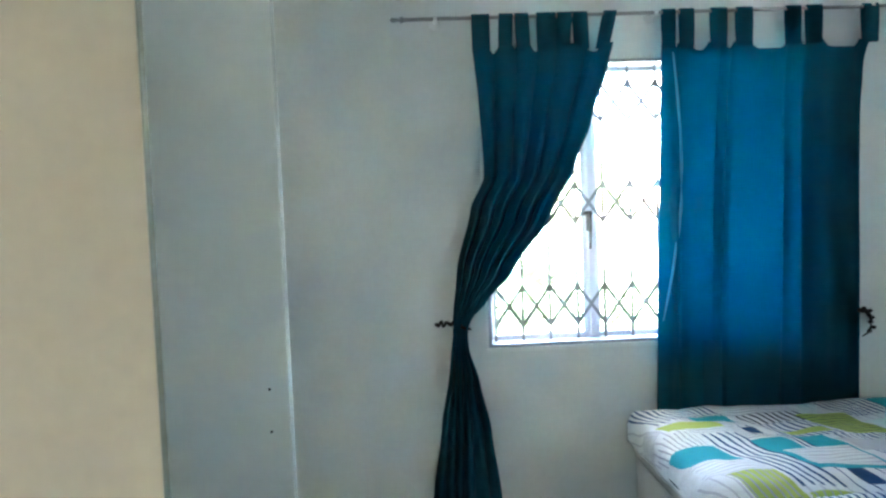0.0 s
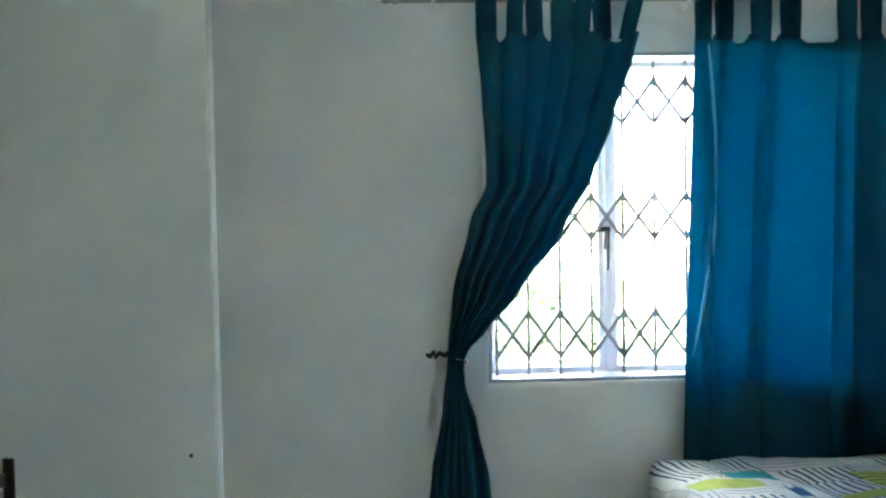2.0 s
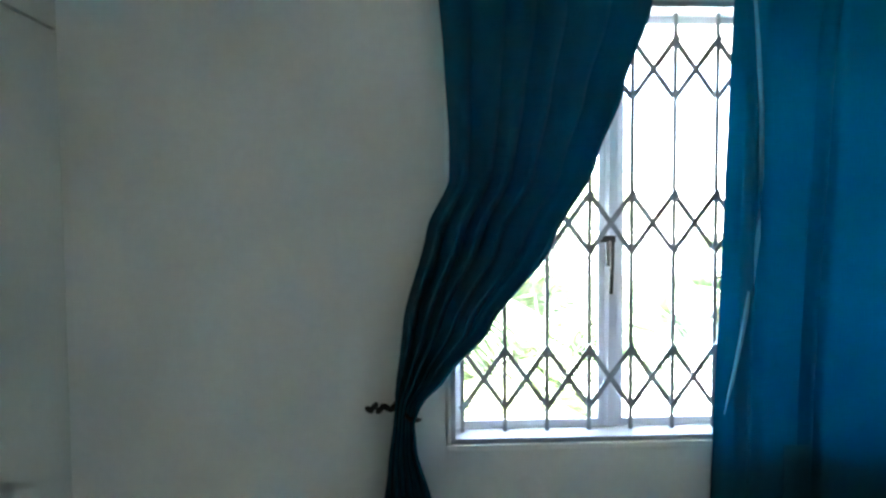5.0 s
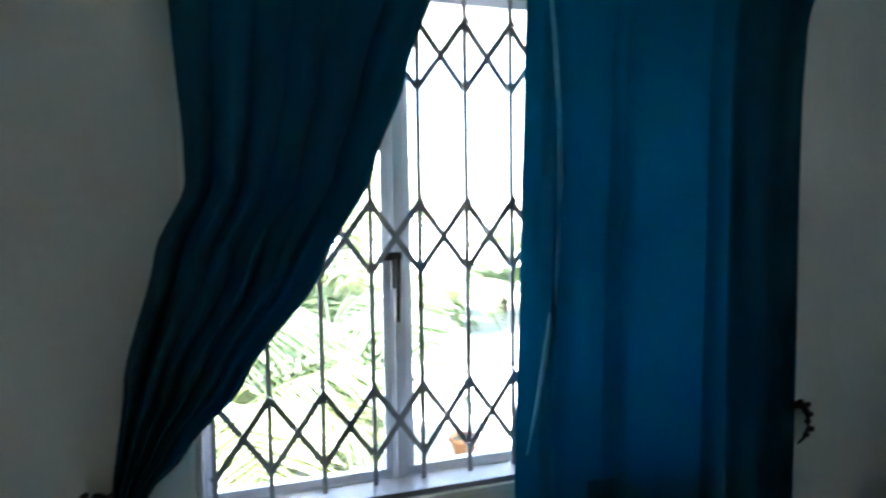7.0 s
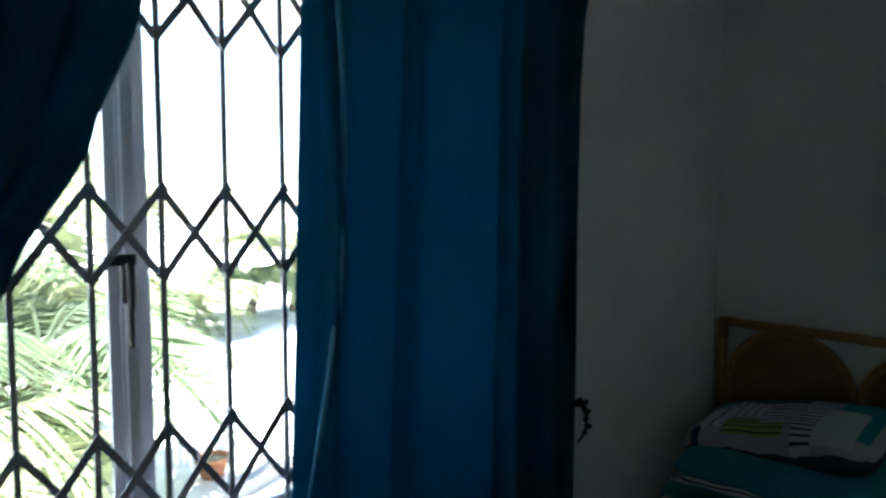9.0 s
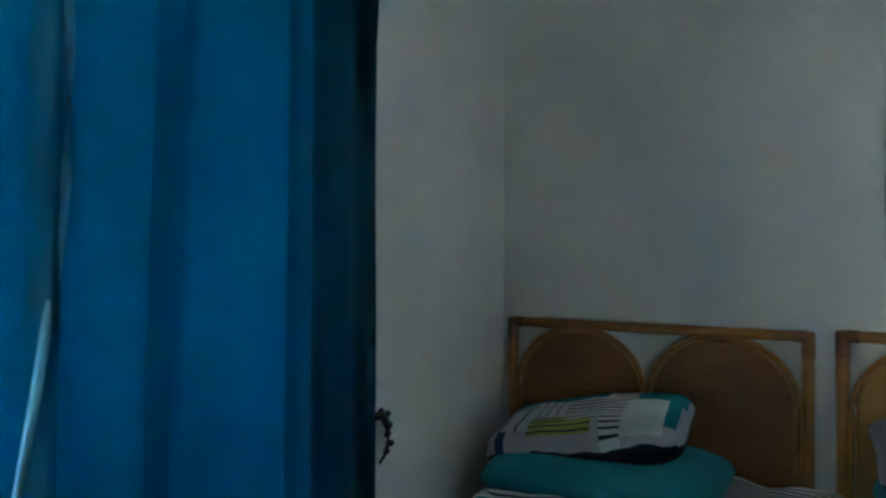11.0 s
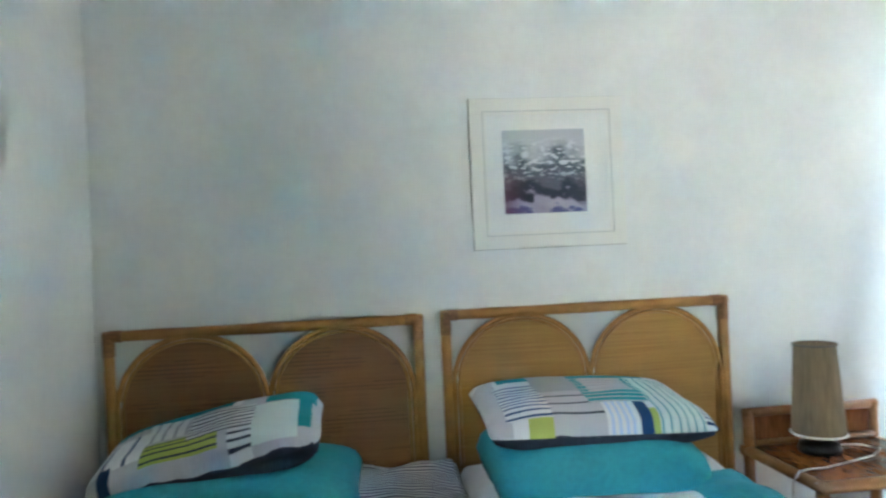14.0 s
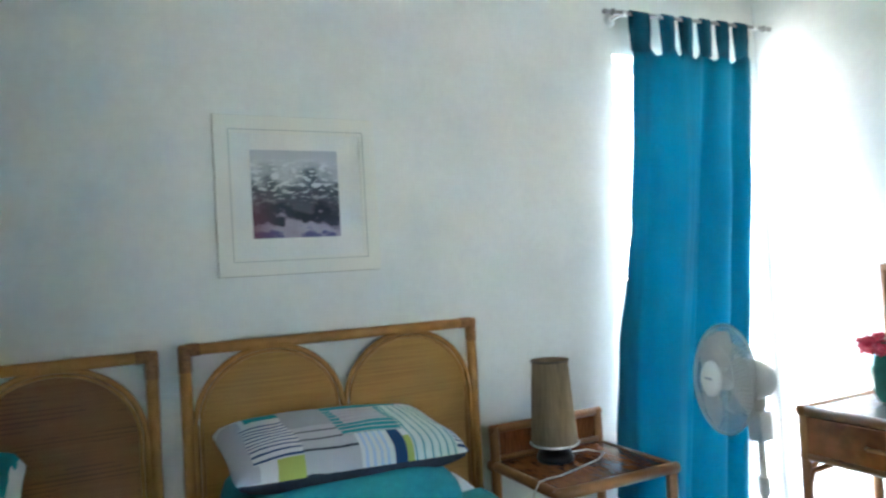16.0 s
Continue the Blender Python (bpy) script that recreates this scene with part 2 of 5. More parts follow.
def print_layout(name, w, d, base, blocks, slant=0.0, shift=(0.0, 0.0)):
    """Printed cotton from a plan of blocks: place in the cloth (parts of w and d), ink, and stripes as (way, count a metre, share, ink)."""
    m = bpy.data.materials.new(name)
    m.use_nodes = True
    n, l = m.node_tree.nodes, m.node_tree.links
    b = n["Principled BSDF"]
    b.inputs["Roughness"].default_value = 0.9
    b.inputs["Specular IOR Level"].default_value = 0.2

    def math_(op, a, c=None):
        k = n.new("ShaderNodeMath")
        k.operation = op
        for i, v in enumerate((a, c)):
            if v is None:
                continue
            if isinstance(v, (int, float)):
                k.inputs[i].default_value = v
            else:
                l.new(v, k.inputs[i])
        return k.outputs[0]

    tc, sep, wv, wc = (n.new("ShaderNode" + k) for k in ("TexCoord", "SeparateXYZ", "TexNoise", "SeparateColor"))
    l.new(tc.outputs["UV"], sep.inputs[0])
    l.new(tc.outputs["UV"], wv.inputs["Vector"])
    wv.inputs["Scale"].default_value, wv.inputs["Detail"].default_value = 9, 3
    l.new(wv.outputs["Color"], wc.inputs[0])
    u = math_("ADD", sep.outputs[0], math_("MULTIPLY", math_("SUBTRACT", wc.outputs[0], 0.5), 0.016))
    v = math_("ADD", sep.outputs[1], math_("MULTIPLY", math_("SUBTRACT", wc.outputs[1], 0.5), 0.016))
    if slant:
        u = math_("ADD", u, math_("MULTIPLY", math_("SUBTRACT", v, 0.5), slant))
        u, v = math_("ADD", u, shift[0]), math_("ADD", v, shift[1])
    way = {"u": v, "v": u}
    last = None
    for u0, u1, v0, v1, ink, lines in [(0, 1, 0, 1, base, None)] + list(blocks):
        fill = INKS[ink]
        if lines:
            axis, count, share, line_ink = lines
            st = n.new("ShaderNodeMixRGB")
            l.new(math_("GREATER_THAN", math_("FRACT", math_("MULTIPLY", way[axis], count)), 1 - share), st.inputs[0])
            st.inputs[1].default_value, st.inputs[2].default_value = (*fill, 1), (*INKS[line_ink], 1)
            fill = st.outputs[0]
        if last is None:
            last = fill
            continue
        inside = math_("MULTIPLY", math_("MULTIPLY", math_("GREATER_THAN", u, u0 * w), math_("LESS_THAN", u, u1 * w)),
                       math_("MULTIPLY", math_("GREATER_THAN", v, v0 * d), math_("LESS_THAN", v, v1 * d)))
        mx = n.new("ShaderNodeMixRGB")
        l.new(inside, mx.inputs[0])
        for i, c in ((1, last), (2, fill)):
            if isinstance(c, tuple):
                mx.inputs[i].default_value = (*c, 1)
            else:
                l.new(c, mx.inputs[i])
        last = mx.outputs[0]
    l.new(last, b.inputs["Base Color"])
    nz, bp = n.new("ShaderNodeTexNoise"), n.new("ShaderNodeBump")
    l.new(tc.outputs["UV"], nz.inputs["Vector"])
    nz.inputs["Scale"].default_value, nz.inputs["Detail"].default_value = 8, 4
    bp.inputs["Strength"].default_value, bp.inputs["Distance"].default_value = 0.8, 0.025
    l.new(nz.outputs["Fac"], bp.inputs["Height"])
    l.new(bp.outputs[0], b.inputs["Normal"])
    return m


DUVET_BLOCKS = (
    (-0.2, 2.2, -0.2, 1.6, "w", ("v", 26, 0.20, "p")), (0.14, 0.36, 0.26, 0.40, "w", ("u", 48, 0.30, "p")), (0.16, 0.34, 0.55, 0.66, "w", ("v", 52, 0.30, "g")), (0.10, 0.26, 0.70, 0.84, "w", ("u", 52, 0.35, "g")),
    (0.50, 0.62, 0.56, 0.82, "w", ("u", 50, 0.36, "g")), (0.66, 0.92, 0.76, 0.90, "w", ("v", 34, 0.42, "s")), (0.76, 0.90, 0.10, 0.26, "p", ("v", 40, 0.30, "n")), (0.90, 1.10, 0.44, 0.58, "w", ("v", 44, 0.38, "n")),
    (1.08, 1.26, 0.40, 0.56, "w", ("u", 50, 0.30, "g")), (1.10, 1.30, 0.10, 0.30, "p", ("v", 30, 0.30, "n")), (1.34, 1.52, 0.62, 0.80, "w", ("u", 50, 0.36, "n")), (1.30, 1.60, 0.92, 1.2, "w", ("v", 46, 0.36, "n")),
    (0.0, 0.30, 0.0, 0.12, "w", ("v", 60, 0.3, "p")), (0.20, 0.36, 0.10, 0.26, "l", ("v", 38, 0.25, "g")), (0.37, 0.55, 0.02, 0.13, "l", ("v", 44, 0.2, "g")),
    (0.0, 0.16, 0.30, 0.62, "w", None), (0.18, 0.40, 0.40, 0.55, "c", None), (0.36, 0.50, 0.16, 0.64, "w", ("v", 34, 0.34, "n")),
    (0.28, 0.50, 0.68, 0.77, "l", None), (0.34, 0.60, 0.64, 0.69, "w", ("u", 50, 0.3, "g")), (0.55, 0.62, 0.60, 0.72, "w", ("v", 30, 0.2, "n")), (0.56, 0.61, 0.63, 0.70, "n", None),
    (0.50, 0.77, 0.25, 0.56, "c", None), (0.53, 0.76, 0.28, 0.44, "w", ("u", 42, 0.34, "p")), (0.62, 0.66, 0.44, 0.60, "w", ("v", 50, 0.4, "n")),
    (0.50, 0.72, 0.12, 0.25, "w", ("v", 22, 0.14, "n")), (0.58, 0.64, 0.16, 0.25, "n", None), (0.64, 0.88, 0.56, 0.76, "w", ("v", 36, 0.36, "n")), (0.68, 0.86, 0.60, 0.66, "l", None),
    (0.30, 0.62, 0.80, 1.2, "w", ("v", 44, 0.36, "n")), (0.46, 0.62, 0.78, 0.86, "c", None), (0.62, 0.95, 0.86, 1.2, "w", ("u", 46, 0.4, "g")), (0.80, 0.95, 0.26, 0.56, "w", ("v", 40, 0.34, "n")),
    (0.78, 0.95, 0.40, 0.52, "p", None), (0.88, 1.08, 0.58, 0.82, "l", ("u", 40, 0.22, "s")), (0.95, 1.20, 0.30, 0.44, "c", None), (0.98, 1.10, 0.10, 0.28, "w", ("u", 44, 0.36, "s")),
    (1.10, 1.34, 0.55, 0.75, "m", None), (1.08, 1.30, 0.80, 1.2, "w", ("v", 40, 0.36, "n")), (1.14, 1.22, 0.60, 0.70, "n", None), (1.24, 1.50, 0.20, 0.50, "w", ("v", 30, 0.3, "s")),
    (1.30, 1.46, 0.78, 0.96, "c", None), (1.38, 1.60, 0.52, 0.66, "l", ("u", 40, 0.22, "s")), (1.50, 1.90, 0.10, 0.40, "c", ("v", 40, 0.3, "w")), (1.50, 1.90, 0.70, 1.2, "w", ("u", 40, 0.34, "n")))
M["duvet"] = print_layout("printed_duvet", 1.0, 1.0, "w", DUVET_BLOCKS, 0.26, (0.08, 0.0))
M["duvet2"] = print_layout("printed_duvet_b", 1.0, 1.0, "w", DUVET_BLOCKS, -0.22, (0.16, 0.12))
M["print1"] = print_layout("striped_cover", 1.0, 1.0, "w", (
    (0.0, 1.2, 0.0, 1.4, "w", ("v", 52, 0.40, "s")), (0.03, 0.10, 0.0, 0.5, "l", ("u", 40, 0.2, "g")), (0.0, 0.045, 0.0, 1.4, "t", None), (0.18, 0.40, 0.55, 0.80, "t", None)))
M["pillow1"] = print_layout("printed_pillow_a", 0.62, 0.34, "p", (
    (0.02, 0.26, 0.16, 0.60, "w", ("v", 16, 0.15, "n")), (0.08, 0.14, -0.4, 0.20, "n", None), (0.04, 0.38, 0.70, 0.95, "t", None), (0.26, 0.58, 0.72, 1.05, "t", None), (0.10, 0.24, 0.62, 0.70, "p", ("v", 40, 0.3, "g")),
    (0.24, 0.42, 0.36, 0.72, "w", ("v", 34, 0.3, "g")), (0.26, 0.56, 0.08, 0.32, "l", ("u", 48, 0.28, "s")), (0.58, 0.74, 0.68, 1.2, "w", None),
    (0.43, 0.69, 0.23, 0.64, "w", ("u", 48, 0.36, "s")), (0.60, 0.69, -0.4, 0.25, "w", ("u", 48, 0.36, "s")),
    (0.62, 0.73, 0.68, 1.0, "p", None), (0.69, 0.88, 0.04, 0.60, "m", None), (0.73, 0.95, 0.62, 0.96, "t", None), (0.88, 0.94, 0.15, 0.62, "t", None), (0.0, 1.0, -0.4, 0.010, "s", None)))
M["pillow2"] = print_layout("printed_pillow_b", 0.62, 0.35, "w", (
    (0.00, 0.10, 0.0, 1.0, "p", None), (0.12, 0.36, 0.86, 1.15, "t", None), (0.08, 0.28, 0.10, 0.78, "w", ("u", 42, 0.34, "n")), (0.17, 0.28, -0.4, 0.10, "l", None),
    (0.27, 0.48, 0.52, 1.2, "g", None), (0.28, 0.50, -0.4, 0.52, "p", ("u", 20, 0.16, "s")), (0.46, 0.84, 0.86, 1.0, "t", None),
    (0.46, 0.72, 0.26, 0.90, "t", ("u", 40, 0.3, "p")), (0.50, 0.70, 0.50, 0.86, "p", ("u", 36, 0.22, "g")), (0.50, 0.63, -0.4, 0.26, "w", ("v", 55, 0.4, "b")),
    (0.64, 0.69, -0.4, 0.26, "n", None), (0.69, 0.73, -0.4, 0.16, "l", None), (0.72, 0.93, -0.4, 0.84, "m", ("v", 44, 0.18, "t")), (0.93, 1.0, 0.0, 0.5, "w", ("u", 60, 0.35, "n"))))


def picture_mat():
    m = bpy.data.materials.new("flower_print")
    m.use_nodes = True
    n, l = m.node_tree.nodes, m.node_tree.links
    b = n["Principled BSDF"]
    b.inputs["Roughness"].default_value = 0.5
    tc, sep = n.new("ShaderNodeTexCoord"), n.new("ShaderNodeSeparateXYZ")
    l.new(tc.outputs["UV"], sep.inputs[0])

    def noise_(stretch, scale, detail=5):
        mp, nz = n.new("ShaderNodeMapping"), n.new("ShaderNodeTexNoise")
        mp.inputs["Scale"].default_value = stretch
        l.new(tc.outputs["UV"], mp.inputs[0])
        l.new(mp.outputs[0], nz.inputs["Vector"])
        nz.inputs["Scale"].default_value, nz.inputs["Detail"].default_value = scale, detail
        return nz.outputs["Fac"]

    def math_(op, a, c, d=None):
        k = n.new("ShaderNodeMath")
        k.operation = op
        for i, v in enumerate((a, c, d)):
            if v is None:
                continue
            if isinstance(v, (int, float)):
                k.inputs[i].default_value = v
            else:
                l.new(v, k.inputs[i])
        return k.outputs[0]

    def ramp(value, stops):
        rp = n.new("ShaderNodeValToRGB")
        while len(rp.color_ramp.elements) < len(stops):
            rp.color_ramp.elements.new(0.5)
        for e, (p, c) in zip(rp.color_ramp.elements, stops):
            e.position, e.color = p, (*c, 1)
        l.new(value, rp.inputs[0])
        return rp.outputs[0]

    u, v = sep.outputs[0], sep.outputs[1]
    h = math_("ADD", v, math_("MULTIPLY", math_("SUBTRACT", noise_((1, 1.3, 1), 3.6), 0.5), 0.85))
    base = ramp(h, [(0.0, (0.10, 0.10, 0.25)), (0.04, (0.36, 0.33, 0.42)), (0.14, (0.32, 0.28, 0.36)), (0.20, (0.03, 0.035, 0.06)), (0.30, (0.025, 0.035, 0.05)), (0.40, (0.10, 0.10, 0.13)), (0.56, (0.07, 0.10, 0.12)), (0.70, (0.34, 0.37, 0.40)), (0.85, (0.48, 0.51, 0.54))])
    band = ramp(v, [(0.36, (0, 0, 0)), (0.55, (1, 1, 1)), (0.82, (1, 1, 1)), (0.93, (0, 0, 0))])
    petal = ramp(noise_((1, 2.3, 1), 9, 2), [(0.52, (0, 0, 0)), (0.60, (1, 1, 1))])
    mx = n.new("ShaderNodeMixRGB")
    l.new(math_("MULTIPLY", math_("MULTIPLY", band, petal), 0.85), mx.inputs[0])
    l.new(base, mx.inputs[1])
    mx.inputs[2].default_value = (0.62, 0.65, 0.67, 1)
    side = ramp(u, [(0.0, (1, 1, 1)), (0.30, (0, 0, 0))])
    low = ramp(v, [(0.05, (1, 1, 1)), (0.66, (0, 0, 0))])
    red = n.new("ShaderNodeMixRGB")
    l.new(math_("MULTIPLY", math_("MULTIPLY", side, low), 0.8), red.inputs[0])
    l.new(mx.outputs[0], red.inputs[1])
    red.inputs[2].default_value = (0.17, 0.04, 0.07, 1)
    l.new(red.outputs[0], b.inputs["Base Color"])
    return m


M["picture"] = picture_mat()


# ---- mesh tools ----
def obj(name, bm, material=None, smooth=False):
    me = bpy.data.meshes.new(name)
    bmesh.ops.recalc_face_normals(bm, faces=bm.faces)
    bm.to_mesh(me)
    bm.free()
    if smooth:
        for p in me.polygons:
            p.use_smooth = True
    ob = new(name, me)
    if material:
        me.materials.append(material)
    return ob


def part(name, bm, material, parent, label="", smooth=False):
    ob = obj(name, bm, material, smooth)
    ob.parent = parent
    return tagged(ob, label)


def box(x0, x1, y0, y1, z0, z1, bevel=0.0, bm=None):
    bm2 = bmesh.new()
    bmesh.ops.create_cube(bm2, size=1.0)
    for v in bm2.verts:
        v.co = Vector(((x0 + x1) / 2 + v.co.x * (x1 - x0), (y0 + y1) / 2 + v.co.y * (y1 - y0), (z0 + z1) / 2 + v.co.z * (z1 - z0)))
    if bevel:
        bmesh.ops.bevel(bm2, geom=list(bm2.edges), offset=bevel, segments=2, affect="EDGES", profile=0.6)
    if bm is None:
        return bm2
    me = bpy.data.meshes.new("tmp")
    bm2.to_mesh(me)
    bm2.free()
    bm.from_mesh(me)
    bpy.data.meshes.remove(me)
    return bm


def tube(points, r, bm=None, sides=10, cap=True):
    """A round bar along points; r is a number or one radius a point."""
    bm = bm or bmesh.new()
    pts = [Vector(p) for p in points]
    rs = r if isinstance(r, (list, tuple)) else [r] * len(pts)
    rings = []
    up = Vector((0, 0, 1))
    for i, p in enumerate(pts):
        d = (pts[min(i + 1, len(pts) - 1)] - pts[max(i - 1, 0)]).normalized()
        a = d.cross(up)
        if a.length < 0.05:
            a = d.cross(Vector((1, 0, 0)))
        a.normalize()
        c = a.cross(d).normalized()
        rings.append([bm.verts.new(p + (a * math.cos(q) + c * math.sin(q)) * rs[i]) for q in (2 * math.pi * k / sides for k in range(sides))])
    for r0, r1 in zip(rings, rings[1:]):
        for k in range(sides):
            bm.faces.new((r0[k], r0[(k + 1) % sides], r1[(k + 1) % sides], r1[k]))
    if cap:
        bm.faces.new(rings[0][::-1])
        bm.faces.new(rings[-1])
    return bm


def lathe(profile, centre=(0, 0, 0), sides=24, axis="z"):
    bm = bmesh.new()
    rings = []
    for r, h in profile:
        ring = []
        for k in range(sides):
            a = 2 * math.pi * k / sides
            v = (r * math.cos(a), r * math.sin(a), h) if axis == "z" else (h, r * math.cos(a), r * math.sin(a))
            ring.append(bm.verts.new(Vector(centre) + Vector(v)))
        rings.append(ring)
    for r0, r1 in zip(rings, rings[1:]):
        for k in range(sides):
            bm.faces.new((r0[k], r0[(k + 1) % sides], r1[(k + 1) % sides], r1[k]))
    return bm


def thing(name, at, label, category, group=""):
    ob = new(name)
    ob.location = at
    return tagged(ob, label, category, group)


def structure(name, bm, material, label="", smooth=False):
    return tagged(obj(name, bm, material, smooth), label, kind="structure")


def keep(parent, *obs):
    """Puts parts built in room coordinates under a thing without moving them."""
    for ob in obs:
        for v in ob.data.vertices:
            v.co -= parent.location


def lerp_table(table, z):
    """Value at height z from rows of (height, value), highest first."""
    if z >= table[0][0]:
        return table[0][1]
    for (z0, a), (z1, b) in zip(table, table[1:]):
        if z >= z1:
            f = (z0 - z) / (z0 - z1)
            f = f * f * (3 - 2 * f) * 0.5 + f * 0.5
            return a + (b - a) * f
    return table[-1][1]


# ---- structure ----
structure("floor", box(XW, XE, YS, YN, -0.12, -0.004), M["grout"], "pale ceramic tile floor of the bedroom")
structure("ceiling", box(XW - T, XE + T, YS - T, YN + T, TOP, TOP + 0.12), M["ceiling"], "plain white painted bedroom ceiling")
wx0, wx1, wz0, wz1 = WIN
bm = box(XW - T, wx0, YN, YN + T, -0.12, TOP)
box(wx1, XE + T, YN, YN + T, -0.12, TOP, bm=bm)
box(wx0, wx1, YN, YN + T, -0.12, wz0, bm=bm)
box(wx0, wx1, YN, YN + T, wz1, TOP, bm=bm)
structure("wall_north", bm, M["wall"], "off-white plastered wall with the barred window in it")
dy0, dy1, dz0, dz1 = DOOR
bm = box(XE, XE + T, YS - T, dy0, -0.12, TOP)
box(XE, XE + T, dy1, YN, -0.12, TOP, bm=bm)
box(XE, XE + T, dy0, dy1, -0.12, dz0, bm=bm)
box(XE, XE + T, dy0, dy1, dz1, TOP, bm=bm)
structure("wall_east", bm, M["wall"], "off-white plastered wall behind the two headboards")
structure("wall_south", box(XW - T, XE, YS - T, YS, -0.12, TOP), M["wall"], "off-white plastered wall behind the desk")
ey0, ey1, ez1 = ADDED_ENTRY
bm = box(XW - T, XW, YS, ey0, -0.12, TOP)
box(XW - T, XW, ey1, YN, -0.12, TOP, bm=bm)
box(XW - T, XW, ey0, ey1, ez1, TOP, bm=bm)
structure("wall_west", bm, M["wall"], "off-white plastered wall beside the wardrobe")


# unseen hall, added to close off the space behind the fill lamp
bm = box(XW - T - 1.4, XW - T - 1.2, -1.2, 1.4, -0.12, TOP)
box(XW - T - 1.2, XW - T, -1.2, -1.0, -0.12, TOP, bm=bm)
box(XW - T - 1.2, XW - T, 1.2, 1.4, -0.12, TOP, bm=bm)
box(XW - T, XW, -1.2, YS - T, -0.12, TOP, bm=bm)
structure("added_hall_wall", bm, M["wall"], "unseen off-white walls of an added hall around the fill lamp")
structure("threshold", box(XW - T + 0.001, XW - 0.001, ey0 + 0.001, ey1 - 0.001, -0.12, -0.004), M["grout"], "pale threshold in the added west opening")
structure("added_hall_floor", box(XW - T - 1.2, XW - T - 0.001, -1.0, 1.2, -0.12, -0.004), M["grout"], "unseen pale floor of the added hall")
structure("added_hall_ceiling", box(XW - T - 1.4, XW - T - 0.001, -1.2, 1.4, TOP, TOP + 0.12), M["ceiling"], "unseen white ceiling of the added hall")


# ---- window ----
def window():
    y0, y1 = YN + 0.10, YN + 0.14
    w = thing("window_1", ((wx0 + wx1) / 2, y0, wz0), "grey aluminium casement window with three lights, shut", "window")
    tagged(w, kind="structure")
    f = 0.016
    bm = box(wx0, wx1, y0, y1, wz0, wz0 + f, 0.003)
    box(wx0, wx1, y0, y1, wz1 - f, wz1, 0.003, bm)
    box(wx0, wx0 + f, y0, y1, wz0 + f, wz1 - f, 0.003, bm)
    box(wx1 - f, wx1, y0, y1, wz0 + f, wz1 - f, 0.003, bm)
    keep(w, part("window_frame", bm, M["alu"], w))
    g = 0.014
    bm = box(wx0, wx1, YN + 0.003, y0 - 0.002, wz0, wz0 + g, 0.001)
    box(wx0, wx1, YN + 0.003, y0 - 0.002, wz1 - g, wz1, 0.001, bm)
    box(wx0, wx0 + g, YN + 0.003, y0 - 0.002, wz0 + g, wz1 - g, 0.001, bm)
    box(wx1 - g, wx1, YN + 0.003, y0 - 0.002, wz0 + g, wz1 - g, 0.001, bm)
    keep(w, part("subframe", bm, M["subframe"], w, "grey metal subframe lining the opening"))
    for cx in (0.650, 1.10):
        bm = box(cx - 0.018, cx + 0.018, y0 - 0.002, y1 + 0.002, wz0 + f, wz1 - f, 0.003)
        box(cx - 0.012, cx + 0.012, y0 - 0.012, y0, wz0 + f, wz1 - f, 0.002, bm)
        keep(w, part("mullion", bm, M["alu"], w))
    xs = [wx0 + f, 0.650 - 0.018, 0.650 + 0.018, 1.10 - 0.018, 1.10 + 0.018, wx1 - f]
    for a, b in zip(xs[::2], xs[1::2]):
        p = part("pane", box(a, b, y0 + 0.018, y0 + 0.022, wz0 + f, wz1 - f), M["glass"], w, "clear window glass")
        keep(w, p)
        p.visible_shadow = False
        s = 0.02
        bm = box(a, b, y0 + 0.004, y0 + 0.016, wz0 + f, wz0 + f + s, 0.002)
        box(a, b, y0 + 0.004, y0 + 0.016, wz1 - f - s, wz1 - f, 0.002, bm)
        box(a, a + s, y0 + 0.004, y0 + 0.016, wz0 + f + s, wz1 - f - s, 0.002, bm)
        box(b - s, b, y0 + 0.004, y0 + 0.016, wz0 + f + s, wz1 - f - s, 0.002, bm)
        keep(w, part("sash", bm, M["alu"], w))
    bm = box(0.628, 0.652, y0 - 0.03, y0 - 0.012, 1.325, 1.40, 0.004)
    tube([(0.64, y0 - 0.035, 1.40), (0.64, y0 - 0.042, 1.33), (0.638, y0 - 0.040, 1.245)], [0.008, 0.007, 0.006], bm, 8)
    box(0.60, 0.655, y0 - 0.03, y0 - 0.014, 1.395, 1.415, 0.003, bm)
    keep(w, part("handle", bm, M["black"], w, "dark metal casement stay handle"))
    bm = box(wx0 - 0.012, wx1 + 0.012, YN - 0.008, YN + 0.099, wz0 - 0.020, wz0 - 0.001, 0.003)
    box(wx0 - 0.012, wx0 - 0.001, YN - 0.006, YN + 0.02, wz0, wz1, 0.002, bm)
    keep(w, part("window_sill", bm, M["edging"], w, "thin white window sill"))


